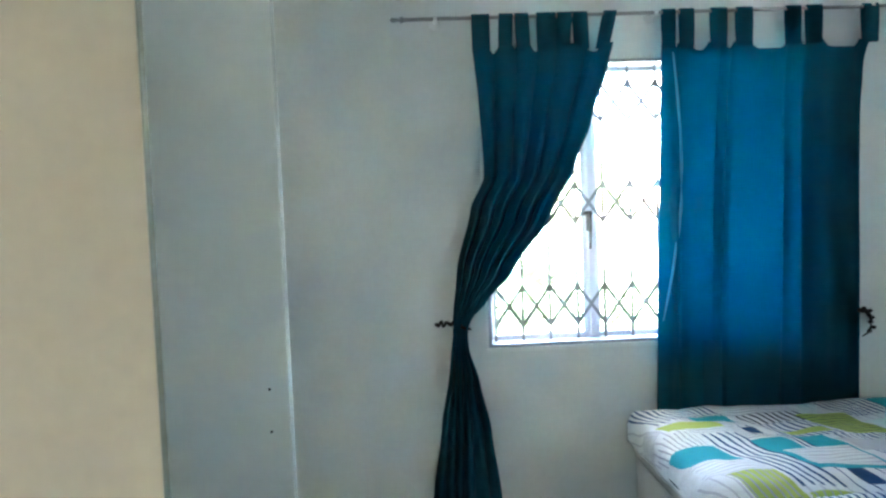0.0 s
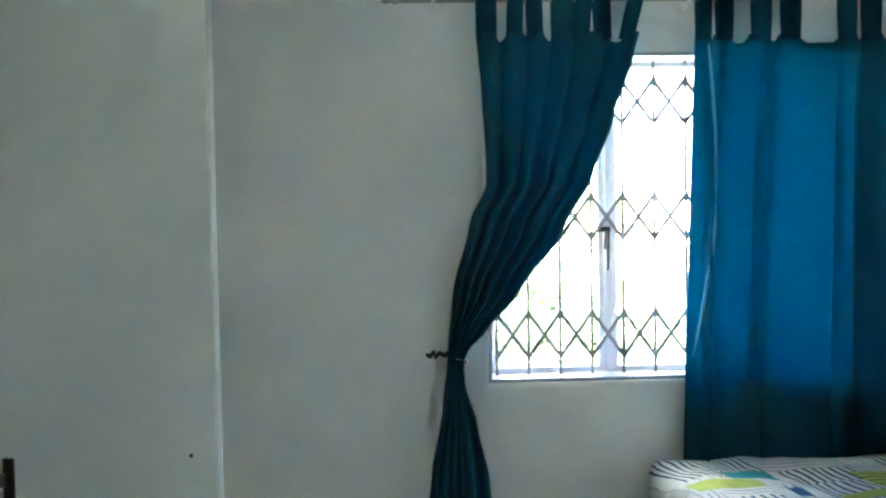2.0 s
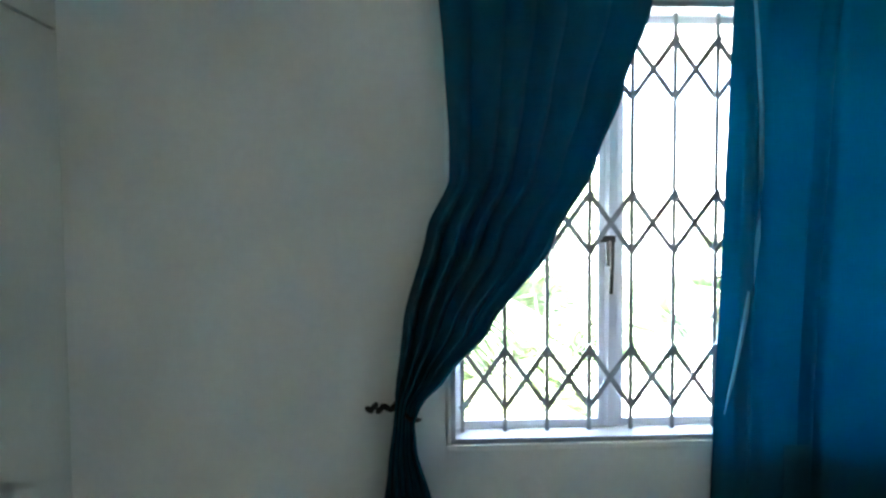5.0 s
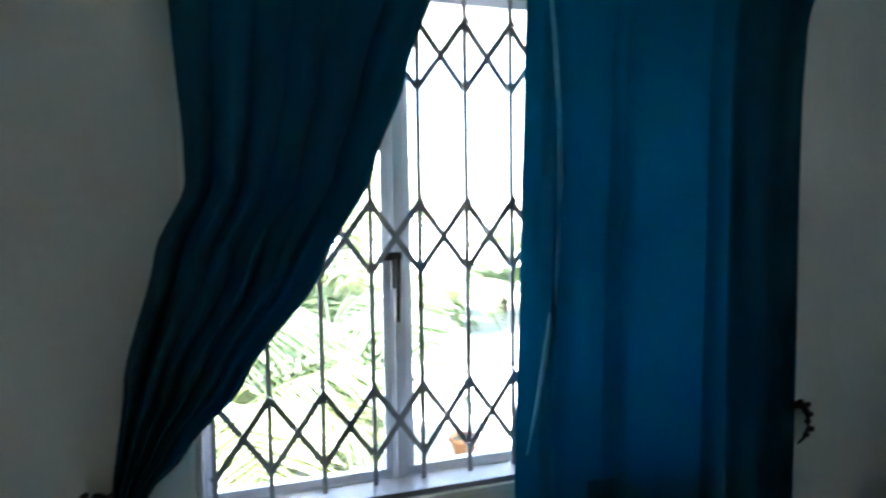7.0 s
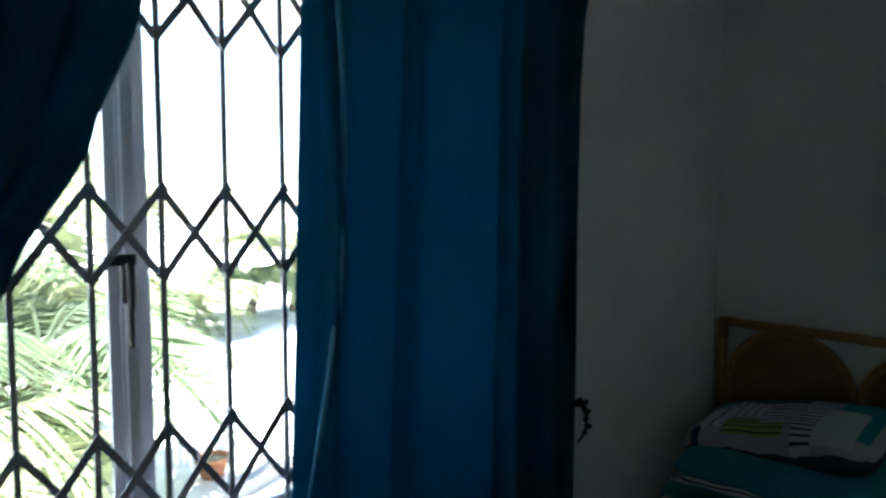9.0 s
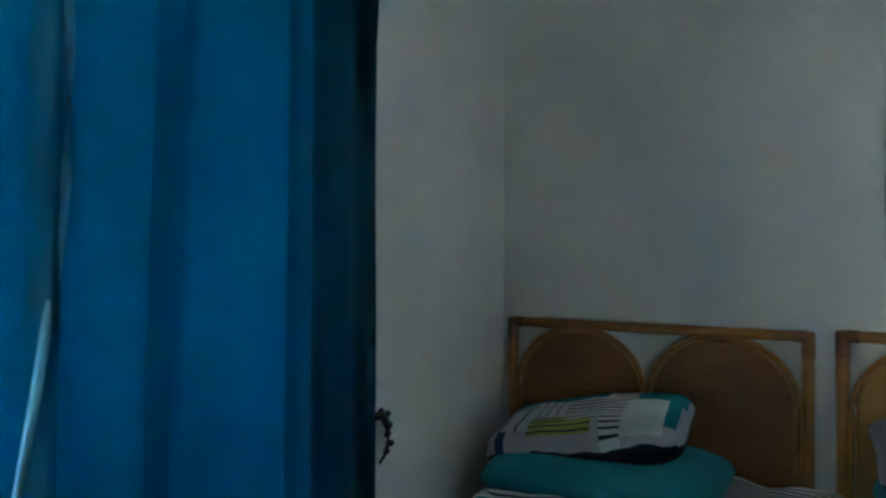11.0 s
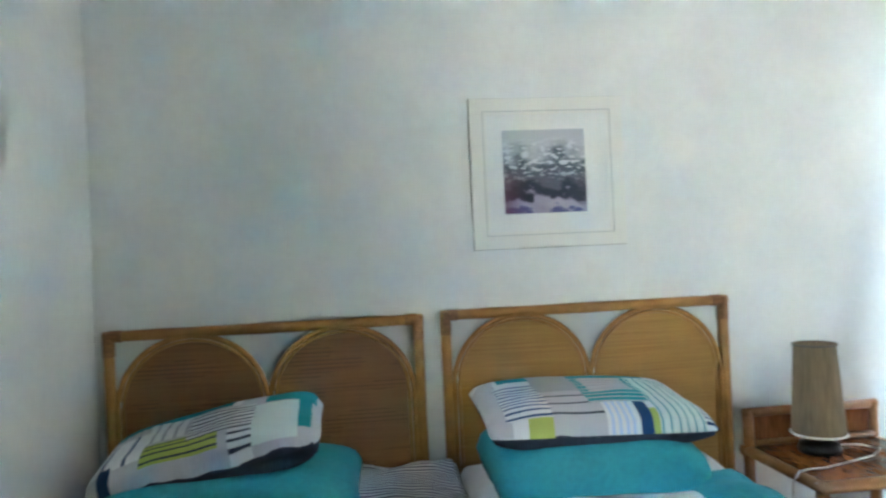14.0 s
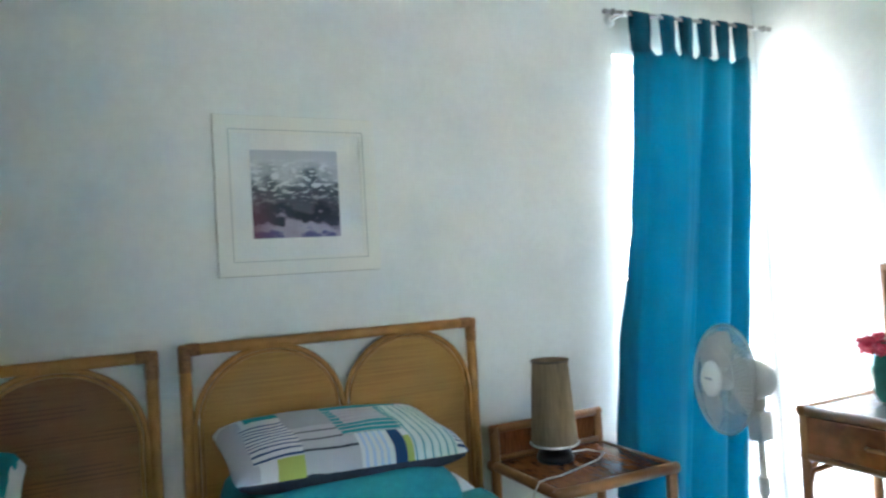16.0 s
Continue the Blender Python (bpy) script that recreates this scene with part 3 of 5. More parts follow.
def grille():
    """Concertina bars: uprights with three rows of crossing links."""
    y = YN + 0.066
    g = thing("window_grille", ((wx0 + wx1) / 2, y, wz0 + 0.016), "grey steel concertina burglar bars with diamond links before the window", "window grille")
    pitch, x0 = 0.1247, 0.7 - 4 * 0.1247
    n = 12
    cols = [x0 + i * pitch for i in range(n) if x0 + i * pitch < wx1 - 0.01]
    for x in cols:
        keep(g, part("upright", box(x - 0.0054, x + 0.0054, y - 0.004, y + 0.004, wz0 + 0.0145, wz1 - 0.0145), M["grille"], g))
    for lo, hi in ((0.913, 1.087), (1.371, 1.540), (1.816, 1.984)):
        for a, b in zip(cols, cols[1:]):
            for z0, z1, dy in ((lo, hi, -0.008), (hi, lo, 0.008)):
                bm = bmesh.new()
                d = Vector((b - a, 0, z1 - z0)).normalized()
                s = Vector((-d.z, 0, d.x)) * 0.0073
                vs = []
                for px, pz in ((a, z0), (b, z1)):
                    for yy in (y + dy - 0.0015, y + dy + 0.0015):
                        for k in (-1, 1):
                            vs.append(bm.verts.new((px + s.x * k, yy, pz + s.z * k)))
                for f in ((0, 1, 3, 2), (4, 6, 7, 5), (0, 4, 5, 1), (2, 3, 7, 6), (0, 2, 6, 4), (1, 5, 7, 3)):
                    bm.faces.new([vs[i] for i in f])
                keep(g, part("link", bm, M["grille"], g))
        for x in cols:
            for z, k in ((lo, -1), (hi, 1)):
                bm = bmesh.new()
                w = 0.014
                tri = [(x - w, z - k * 0.008), (x + w, z - k * 0.008), (x, z + k * 0.014)]
                a = [bm.verts.new((p, y - 0.011, q)) for p, q in tri]
                b = [bm.verts.new((p, y - 0.006, q)) for p, q in tri]
                bm.faces.new(a)
                bm.faces.new(b)
                for i in range(3):
                    bm.faces.new((a[i], a[(i + 1) % 3], b[(i + 1) % 3], b[i]))
                keep(g, part("gusset", bm, M["grille"], g))


window()
grille()


def garden_door():
    d = thing("door_1", (XE + 0.12, (dy0 + dy1) / 2, dz0), "white-framed glass garden door behind the curtain, shut", "door")
    tagged(d, kind="structure")
    x0, x1, f = XE + 0.10, XE + 0.14, 0.04
    bm = box(x0, x1, dy0, dy1, dz0, dz0 + f, 0.003)
    box(x0, x1, dy0, dy1, dz1 - f, dz1, 0.003, bm)
    box(x0, x1, dy0, dy0 + f, dz0 + f, dz1 - f, 0.003, bm)
    box(x0, x1, dy1 - f, dy1, dz0 + f, dz1 - f, 0.003, bm)
    keep(d, part("door_frame", bm, M["alu"], d))
    p = part("pane", box(x0 + 0.015, x0 + 0.02, dy0 + f, dy1 - f, dz0 + f, dz1 - f), M["glass"], d, "clear door glass")
    keep(d, p)
    p.visible_shadow = False


garden_door()


# ---- curtains ----
def cloth(left, right, top, bottom, along, base, seed, name, parent, material, shape, nu=120, nz=70, flip=1, tabs=(), front=None, turned=0.0, tie=0.0, low=1.0):
    """A hanging cloth. left and right: rows of (height, place along the rod). along: 0 for x, 1 for y. shape: folds as (place across the
    cloth, width, depth); turned: how far the far edge bends back; below the height tie the folds are low times as deep."""
    rnd = random.Random(seed)
    ph = [rnd.uniform(0, 6.28) for _ in range(6)]
    bm = bmesh.new()
    uv = bm.loops.layers.uv.new()
    rows = []
    for j in range(nz + 1):
        z = top + (bottom - top) * j / nz
        a, b = lerp_table(left, z), lerp_table(right, z)
        w = abs(b - a)
        squeeze = min(1.0, 0.25 + w * 1.2)
        row = []
        for i in range(nu + 1):
            u = i / nu
            grow = min(1.0, 0.30 + (top - z) * 1.3)
            off = sum(h * math.exp(-((u - c - 0.010 * math.sin(z * 2 + c * 9)) / q) ** 2) for c, q, h in shape) * grow * (low if z < tie else 1.0)
            off += 0.0025 * math.sin(u * 34 + z * 0.8)
            off -= turned * math.exp(-((u - 1) / 0.09) ** 2) * min(1.0, 0.8 + (top - z) * 5)
            off += 0.007 * noise.noise((u * 4, z * 1.6, seed))
            zz = z
            if tabs and j < 6:
                near = min(abs(a + (b - a) * u - q) - w_ / 2 for q, w_ in tabs)
                dip = 0.006 - 0.034 * min(1.0, max(0.0, near) / 0.028) ** 0.5
                zz = z + dip * (1 - j / 6)
            s = a + (b - a) * u + 0.010 * math.sin(u * 6.28 + ph[1]) * squeeze * (1 if 0 < i < nu else 0)
            p = (s, base - flip * off, zz) if along == 0 else (base - flip * off, s, zz)
            row.append(bm.verts.new(p))
        rows.append(row)
    for r0, r1 in zip(rows, rows[1:]):
        for i in range(nu):
            bm.faces.new((r0[i], r0[i + 1], r1[i + 1], r1[i]))
    ob = part(name, bm, material, parent, "", True)
    keep(parent, ob)
    m = ob.modifiers.new("thickness", "SOLIDIFY")
    m.thickness = 0.0022
    if front:
        ob.data.materials.append(front)
        m.material_offset = m.material_offset_rim = 1
    return ob


def tab(parent, s, w, rod_z, base, drop, along, material, lean=0.0):
    """A fabric loop over the rod."""
    bm = bmesh.new()
    path = [(-0.006, -drop - 0.02), (-0.013, -drop * 0.5), (-0.014, -0.006), (-0.008, 0.010), (0.0, 0.0135), (0.008, 0.010), (0.014, -0.006), (0.013, -drop * 0.5), (0.006, -drop - 0.02)]
    rows = []
    for o, h in path:
        k = lean * (h / drop)
        e = [s - w / 2 + k, s + w / 2 + k]
        rows.append([bm.verts.new((q, base + o, rod_z + h) if along == 0 else (base + o, q, rod_z + h)) for q in e])
    for r0, r1 in zip(rows, rows[1:]):
        bm.faces.new((r0[0], r0[1], r1[1], r1[0]))
    ob = part("tab_loop", bm, material, parent, "", True)
    keep(parent, ob)
    m = ob.modifiers.new("thickness", "SOLIDIFY")
    m.thickness = 0.003


ROD_Y, ROD_Z = YN - 0.08, 2.243


def rod(name, a, b, wall_out, stations, label):
    r = thing(name, a, label, "curtain rod")
    bm = tube([a, b], 0.0075, sides=12)
    keep(r, part("pole", bm, M["steel"], r))
    d = (Vector(b) - Vector(a)).normalized()
    for p, s in ((Vector(a), -1), (Vector(b), 1)):
        bm = tube([p, p + d * s * 0.012, p + d * s * 0.022, p + d * s * 0.05, p + d * s * 0.058], [0.008, 0.014, 0.006, 0.010, 0.003], sides=10)
        keep(r, part("finial", bm, M["steel"], r))
    for st in stations:
        p = Vector(a) + d * st
        o = Vector(wall_out)
        bm = tube([p, p + o * 0.066], 0.006, sides=8)
        tube([p + o * 0.066, p + o * 0.0795], [0.014, 0.026], bm, 14)
        tube([p - d * 0.008, p + d * 0.008], 0.0125, bm, 12)
        keep(r, part("bracket", bm, M["edging"], r, "pale curtain rod bracket"))


rod("curtain_rod", (-0.155, ROD_Y, ROD_Z - 0.003), (1.96, ROD_Y, ROD_Z), (0, 1, 0), (0.13, 1.065, 2.0), "thin dark metal curtain rod above the barred window")
rod("curtain_rod", (XE - 0.08, 0.33, 2.178), (XE - 0.08, -0.46, 2.198), (1, 0, 0), (0.04, 0.745), "thin dark metal curtain rod above the garden door")

# gathered curtain
c1 = thing("curtain", (0.1, ROD_Y, 1.0), "blue teal tab-top curtain gathered in a tieback", "curtain", "curtains at the barred window")
L1 = [(2.12, 0.138), (1.90, 0.156), (1.66, 0.170), (1.58, 0.170), (1.44, 0.106), (1.18, 0.037), (0.98, 0.012), (0.935, 0.010), (0.78, -0.010), (0.50, -0.055), (0.20, -0.100), (0.02, -0.12)]
R1 = [(2.12, 0.722), (2.03, 0.697), (1.80, 0.615), (1.61, 0.540), (1.40, 0.425), (1.18, 0.262), (1.05, 0.145), (0.98, 0.078), (0.935, 0.060), (0.85, 0.066), (0.70, 0.108), (0.50, 0.150), (0.20, 0.187), (0.02, 0.20)]
TABS1 = ((0.165, 0.075), (0.272, 0.058), (0.338, 0.058), (0.442, 0.080), (0.520, 0.062), (0.585, 0.062), (0.712, 0.055))
cloth(L1, R1, 2.115, 0.03, 0, ROD_Y, 5, "cloth", c1, M["curtain_dense"], nu=220, nz=110, tabs=TABS1, tie=0.92, low=0.40,
      shape=((0.0, 0.035, -0.060), (0.08, 0.045, 0.034), (0.155, 0.028, -0.066), (0.235, 0.040, 0.030), (0.30, 0.018, -0.040), (0.36, 0.035, 0.028), (0.44, 0.030, -0.072),
             (0.52, 0.035, 0.026), (0.59, 0.020, -0.040), (0.70, 0.080, 0.046), (0.84, 0.026, -0.056), (1.0, 0.05, 0.055)))
for (s, w), lean in zip(TABS1, (0.0, 0.005, -0.005, 0.0, 0.01, -0.005, 0.03)):
    tab(c1, s, w, ROD_Z, ROD_Y, 0.125, 0, M["curtain_dense"], lean)

# open-hanging curtain
TABS2 = ((0.963, 0.055), (1.040, 0.060), (1.178, 0.068), (1.288, 0.068), (1.500, 0.062), (1.590, 0.066), (1.835, 0.066))
c2 = thing("curtain", (1.3, ROD_Y, 1.0), "blue teal tab-top curtain hanging straight, lit from behind", "curtain", "curtains at the barred window")
L2 = [(2.12, 0.936), (1.8, 0.926), (1.3, 0.910), (0.9, 0.896), (0.5, 0.884), (0.1, 0.88)]
R2 = [(2.12, 1.866), (2.0, 1.840), (1.8, 1.826), (1.3, 1.819), (0.9, 1.816), (0.5, 1.81), (0.1, 1.81)]
cloth(L2, R2, 2.108, 0.08, 0, ROD_Y + 0.008, 11, "cloth", c2, M["curtain"], nu=220, tabs=TABS2,
      shape=((0.0, 0.03, -0.018), (0.080, 0.011, 0.045), (0.125, 0.016, -0.016), (0.20, 0.05, 0.008), (0.285, 0.009, -0.034), (0.305, 0.010, 0.014), (0.330, 0.009, -0.032), (0.46, 0.09, 0.012), (0.585, 0.012, -0.020), (0.625, 0.022, 0.012), (0.680, 0.018, -0.022), (0.76, 0.04, 0.016), (0.86, 0.05, -0.010)), turned=0.048)
for s, w in TABS2:
    tab(c2, s, w, ROD_Z, ROD_Y, 0.13, 0, M["curtain"])
# rolled edge of the cloth, its highlight put in as a pale colour
hem = [(0.972, 2.07), (0.985, 1.92), (0.996, 1.75), (0.998, 1.58), (0.992, 1.42), (0.975, 1.28), (0.950, 1.14), (0.926, 1.02), (0.905, 0.93)]
keep(c2, part("rolled_hem", tube([(x, ROD_Y - 0.022, z) for x, z in hem], [0.004, 0.006, 0.0065, 0.0065, 0.007, 0.007, 0.006, 0.005, 0.002], sides=8), M["hem"], c2, "rolled side hem, coloured paler for the window light on it", True))

# dark strip laid before the cloth in place of a shadow below the sill
keep(c2, part("shadow_patch", box(1.078, 1.150, ROD_Y - 0.016, ROD_Y - 0.012, 0.10, 0.838, 0.001), M["curtain_dense"], c2, "dark patch standing in for a shadow on the curtain"))

# curtain at the garden door
c3 = thing("curtain", (XE - 0.08, 0.0, 1.0), "turquoise tab-top curtain bunched before the bright garden door", "curtain")
L3 = [(2.07, 0.258), (1.75, 0.280), (1.40, 0.318), (1.20, 0.355), (0.95, 0.410), (0.60, 0.450), (0.30, 0.47), (0.05, 0.48)]
R3 = [(2.07, -0.372), (1.6, -0.335), (1.1, -0.275), (0.7, -0.222), (0.3, -0.178), (0.05, -0.17)]
TABS3 = ((0.215, 0.085), (0.075, 0.055), (-0.022, 0.05), (-0.125, 0.05), (-0.225, 0.05), (-0.330, 0.062))
# the pale back is an added reflector; the curtain itself is turquoise
cloth(L3, R3, 2.06, 0.03, 1, XE - 0.08, 21, "cloth", c3, M["lining"], nu=180, tabs=TABS3, front=M["curtain2"],
      shape=((0.05, 0.05, -0.01), (0.16, 0.05, -0.020), (0.36, 0.13, 0.040), (0.56, 0.05, -0.02), (0.63, 0.035, -0.050), (0.75, 0.07, 0.030), (0.86, 0.03, -0.03), (0.95, 0.04, 0.018)))
for s, w in TABS3:
    tab(c3, s, w, 2.178 + (0.33 - s) * 0.025, XE - 0.08, 0.12, 1, M["curtain2"])


def holdback(x, out, z):
    """A twisted black iron hook with leaves, screwed to the wall."""
    h = thing("curtain_holdback", (x, YN, z), "black wrought metal curtain holdback with leaf ends", "curtain holdback", "curtain holdbacks")
    s = out
    pts = [(x, YN - 0.001, z), (x, YN - 0.05, z), (x + 0.02 * s, YN - 0.085, z), (x + 0.035 * s, YN - 0.125, z - 0.004), (x + 0.055 * s, YN - 0.12, z - 0.008), (x + 0.062 * s, YN - 0.10, z - 0.012)]
    bm = tube(pts, [0.016, 0.007, 0.007, 0.007, 0.006, 0.004], sides=8)
    keep(h, part("hook", bm, M["black"], h, "", True))
    rnd = random.Random(3)
    for i in range(8):
        p = Vector((x + 0.02 * s - 0.014 * s * i, YN - 0.045 - 0.004 * (i % 3), z + 0.004 * (-1) ** i + 0.006))
        bm = bmesh.new()
        bmesh.ops.create_icosphere(bm, subdivisions=2, radius=0.011)
        bmesh.ops.scale(bm, vec=(1.3, 0.6, 0.8), verts=bm.verts)
        bmesh.ops.rotate(bm, cent=(0, 0, 0), matrix=Matrix.Rotation(rnd.uniform(-0.9, 0.9), 3, "Y"), verts=bm.verts)
        bmesh.ops.translate(bm, vec=p, verts=bm.verts)
        keep(h, part("leaf", bm, M["black"], h, "", True))
    return h


holdback(0.015, 1, 0.945)


def holdback_right():
    h = thing("curtain_holdback", (1.80, YN, 0.92), "black wrought metal curtain holdback, hanging free beside the curtain", "curtain holdback", "curtain holdbacks")
    bm = tube([(1.80, YN, 0.925), (1.805, YN - 0.026, 0.925)], [0.018, 0.010], sides=10)
    keep(h, part("mount", bm, M["black"], h))
    bm = tube([(1.805, YN - 0.026, 0.93), (1.843, YN - 0.028, 0.925), (1.865, YN - 0.028, 0.895), (1.867, YN - 0.028, 0.855), (1.85, YN - 0.028, 0.825), (1.827, YN - 0.028, 0.812)], [0.011, 0.011, 0.010, 0.006, 0.004, 0.003], sides=8)
    keep(h, part("hook", bm, M["black"], h, "", True))
    for i, (dx, dz) in enumerate(((0.02, 0.012), (0.048, 0.0), (0.058, -0.03), (0.050, -0.05), (0.064, -0.075), (0.045, -0.09))):
        bm = bmesh.new()
        bmesh.ops.create_icosphere(bm, subdivisions=2, radius=0.011)
        bmesh.ops.scale(bm, vec=(1.2, 0.6, 0.8), verts=bm.verts)
        bmesh.ops.translate(bm, vec=(1.812 + dx, YN - 0.030, 0.925 + dz), verts=bm.verts)
        keep(h, part("leaf", bm, M["black"], h, "", True))


holdback_right()


# ---- wardrobe ----
W0, W1 = 0.68, YN
wardrobe = thing("wardrobe", (FRONT - 0.27, (W0 + W1) / 2, 0.0), "built-in white wardrobe with one pair of doors open", "wardrobe")
for y in (W0, 1.625, W1 - 0.02):
    keep(wardrobe, part("side_panel", box(XW + 0.005, FRONT - 0.002, y, y + 0.018, 0.08, TOP - 0.003, 0.001), M["melamine"], wardrobe))
keep(wardrobe, part("back_panel", box(XW + 0.001, XW + 0.004, W0, W1 - 0.001, 0.08, TOP - 0.003), M["melamine"], wardrobe))
for a, b in ((W0 + 0.019, 1.624), (1.644, W1 - 0.021)):
    for z in (0.08, 0.55, 1.0, 1.97):
        keep(wardrobe, part("shelf", box(XW + 0.006, FRONT - 0.012, a, b, z, z + 0.018, 0.001), M["melamine"], wardrobe))
keep(wardrobe, part("plinth", box(XW + 0.006, FRONT - 0.04, W0, W1 - 0.001, 0.0, 0.078), M["melamine"], wardrobe))


def closed_door(y0, y1, z0, z1, label):
    d = part("door", box(FRONT, FRONT + 0.017, y0, y1, z0, z1, 0.0015), M["offwhite"], wardrobe, label)
    keep(wardrobe, d)


for y0, y1 in ((1.645, 2.262), (2.266, W1 - 0.004)):
    closed_door(y0, y1, 0.09, 1.975, "closed lower wardrobe door")
    closed_door(y0, y1, 1.983, TOP - 0.01, "closed upper wardrobe door")
for y0, y1 in ((0.70, 1.158), (1.162, 1.622)):
    closed_door(y0, y1, 1.983, TOP - 0.01, "closed upper wardrobe door")


def open_door(hinge_y, angle, inner_out, label, holes=()):
    """A leaf of 0.455 m, hinged at the front of the wardrobe and swung out by angle, degrees from the room's x axis."""
    w, t = 0.455, 0.017
    p = new("door")
    p.parent = wardrobe
    p.matrix_basis = pose(HINGE + 0.004, hinge_y, 0, 0, 0, angle)
    p.location -= wardrobe.location
    tagged(p, label)
    s = 1 if inner_out else -1
    a = part("inner_face", box(0.0, w, 0.0 if s > 0 else -t / 2, t / 2 if s > 0 else 0.0, 0.09, 1.975, 0.001), M["melamine"], p, "white inner face")
    b = part("outer_face", box(0.0, w, -t / 2 if s > 0 else 0.0005, -0.0005 if s > 0 else t / 2, 0.09, 1.975, 0.001), M["cream"], p, "cream outer face")
    e = part("edging", box(w + 0.0005, w + 0.002, -t / 2, t / 2, 0.09, 1.975, 0.0006), M["edge_strip"] if not inner_out else M["edge_olive"], p, "pale edging strip")
    return p


# leaf whose inner side faces south
d_right = open_door(1.618, -13.0, False, "open wardrobe door showing its white inner face")
# leaf whose cream outer side faces south
d_left = open_door(0.708, 0.0, True, "open wardrobe door showing its cream outer face")
for z in (1.817, 0.967):
    bm = box(0.028, 0.050, -0.016, -0.0095, z - 0.041, z + 0.041, 0.003)
    tube([(-0.035, -0.026, z), (0.0, -0.022, z), (0.036, -0.016, z)], 0.0135, bm, 10)
    tube([(0.018, -0.036, z), (0.018, -0.010, z)], 0.006, bm, 8)
    part("hinge", bm, M["hinge"], d_right, "dark metal concealed hinge")
    bm = box(HINGE - 0.060, HINGE - 0.006, 1.6175, 1.6245, z - 0.010, z + 0.010, 0.002)
    box(HINGE - 0.045, HINGE - 0.020, 1.6165, 1.6245, z - 0.030, z + 0.030, 0.003, bm)
    keep(wardrobe, part("hinge_plate", bm, M["hinge"], wardrobe, "dark metal hinge plate"))
for z in (1.029, 0.928):
    bm = tube([(0.408, -0.0112, z), (0.408, -0.0095, z)], 0.0034, sides=10)
    part("screw_hole", bm, M["black"], d_right, "dark screw hole of a missing handle")


# ---- beds ----
def bed(y0, y1, label):
    x0, x1 = 0.76, XE - 0.065
    b = thing("bed", ((x0 + x1) / 2, (y0 + y1) / 2, 0), label, "bed", "single beds side by side")
    keep(b, part("base", box(x0 + 0.02, x1, y0 + 0.01, y1 - 0.01, 0.12, 0.33, 0.015), M["base"], b, "pale fabric bed base"))
    keep(b, part("mattress", box(x0 + 0.01, x1, y0 + 0.005, y1 - 0.005, 0.332, 0.515, 0.03), M["base"], b, "pale mattress"))
    for x in (x0 + 0.1, x1 - 0.1):
        for y in (y0 + 0.1, y1 - 0.1):
            keep(b, part("leg", lathe([(0.0, 0.0), (0.02, 0.0), (0.028, 0.12), (0, 0.12)], (x, y, 0), 12), M["wood"], b))
    return b


bed(1.905, 2.845, "single bed under the window, made up with a printed duvet")
bed(0.975, 1.90, "single bed by the nightstand, made up with a printed duvet")


def arch_points(cy, r, z0, zc, n=24):
    pts = [(cy - r, z0)]
    pts += [(cy + r * math.cos(math.pi - math.pi * k / n), zc + r * 0.95 * math.sin(math.pi * k / n)) for k in range(n + 1)]
    pts += [(cy + r, z0)]
    return pts


def headboard(y0, y1, z, label, panel):
    x = XE - 0.032
    h = thing("headboard", (x, (y0 + y1) / 2, 0), label, "headboard", "cane headboards")
    r = 0.0158
    for y in (y0 + r, y1 - r):
        pts = [(x, y, z - 0.03 - (z - 0.03) * k / 10) for k in range(11)]
        keep(h, part("post", tube(pts, [r * (1 + 0.05 * (k % 3 == 1)) for k in range(11)]), M["cane"], h, "", True))
        bm = tube([(x, y, z - 0.075), (x, y, z - 0.005)], r * 1.14, sides=14)
        keep(h, part("binding", bm, M["binding"], h, "dark cane binding at the corner"))
    keep(h, part("top_rail", tube([(x, y0 + 0.002 + (y1 - y0 - 0.004) * k / 12, z - r) for k in range(13)], [r * (1 + 0.06 * (k % 4 == 2)) for k in range(13)], sides=12), M["cane"], h, "", True))
    for ya, yb in ((y0 + r * 1.2, y0 + 0.055), (y1 - 0.055, y1 - r * 1.2)):
        keep(h, part("binding", tube([(x, ya, z - r), (x, yb, z - r)], r * 1.12, sides=14), M["binding"], h))
    inner0, inner1 = y0 + 2 * r, y1 - 2 * r
    mid = (inner0 + inner1) / 2
    for a, b in ((inner0, mid), (mid, inner1)):
        cy, rr = (a + b) / 2, (b - a) / 2 - 0.004
        zc = z - 2 * r + 0.006 - rr * 0.95
        pts = arch_points(cy, rr, 0.34, zc)
        for k, (dr, rad) in enumerate(((0.0, 0.0085), (-0.014, 0.0050))):
            q = arch_points(cy, rr + dr, 0.34, zc)
            keep(h, part("arch_cane", tube([(x - 0.004, p[0], p[1]) for p in q], rad, sides=8), M["cane"], h, "", True))
        bm = bmesh.new()
        ring = arch_points(cy, rr - 0.012, 0.34, zc)
        f = [bm.verts.new((x - 0.004, p[0], p[1])) for p in ring]
        g = [bm.verts.new((x + 0.004, p[0], p[1])) for p in ring]
        bm.faces.new(f)
        bm.faces.new(g[::-1])
        for i in range(len(f)):
            bm.faces.new((f[i], f[(i + 1) % len(f)], g[(i + 1) % len(f)], g[i]))
        keep(h, part("woven_panel", bm, panel, h, "woven cane panel"))
    keep(h, part("bottom_rail", tube([(x, inner0, 0.33), (x, inner1, 0.33)], 0.014), M["cane"], h))
    return h


# panels by the window take the weave with shade in its colour
headboard(1.945, 2.868, 1.095, "honey-brown cane headboard with two woven arches, coloured darker for the dim corner", M["weave_shaded"])
headboard(0.975, 1.893, 1.102, "honey-brown cane headboard with two woven arches, near the nightstand", M["weave"])


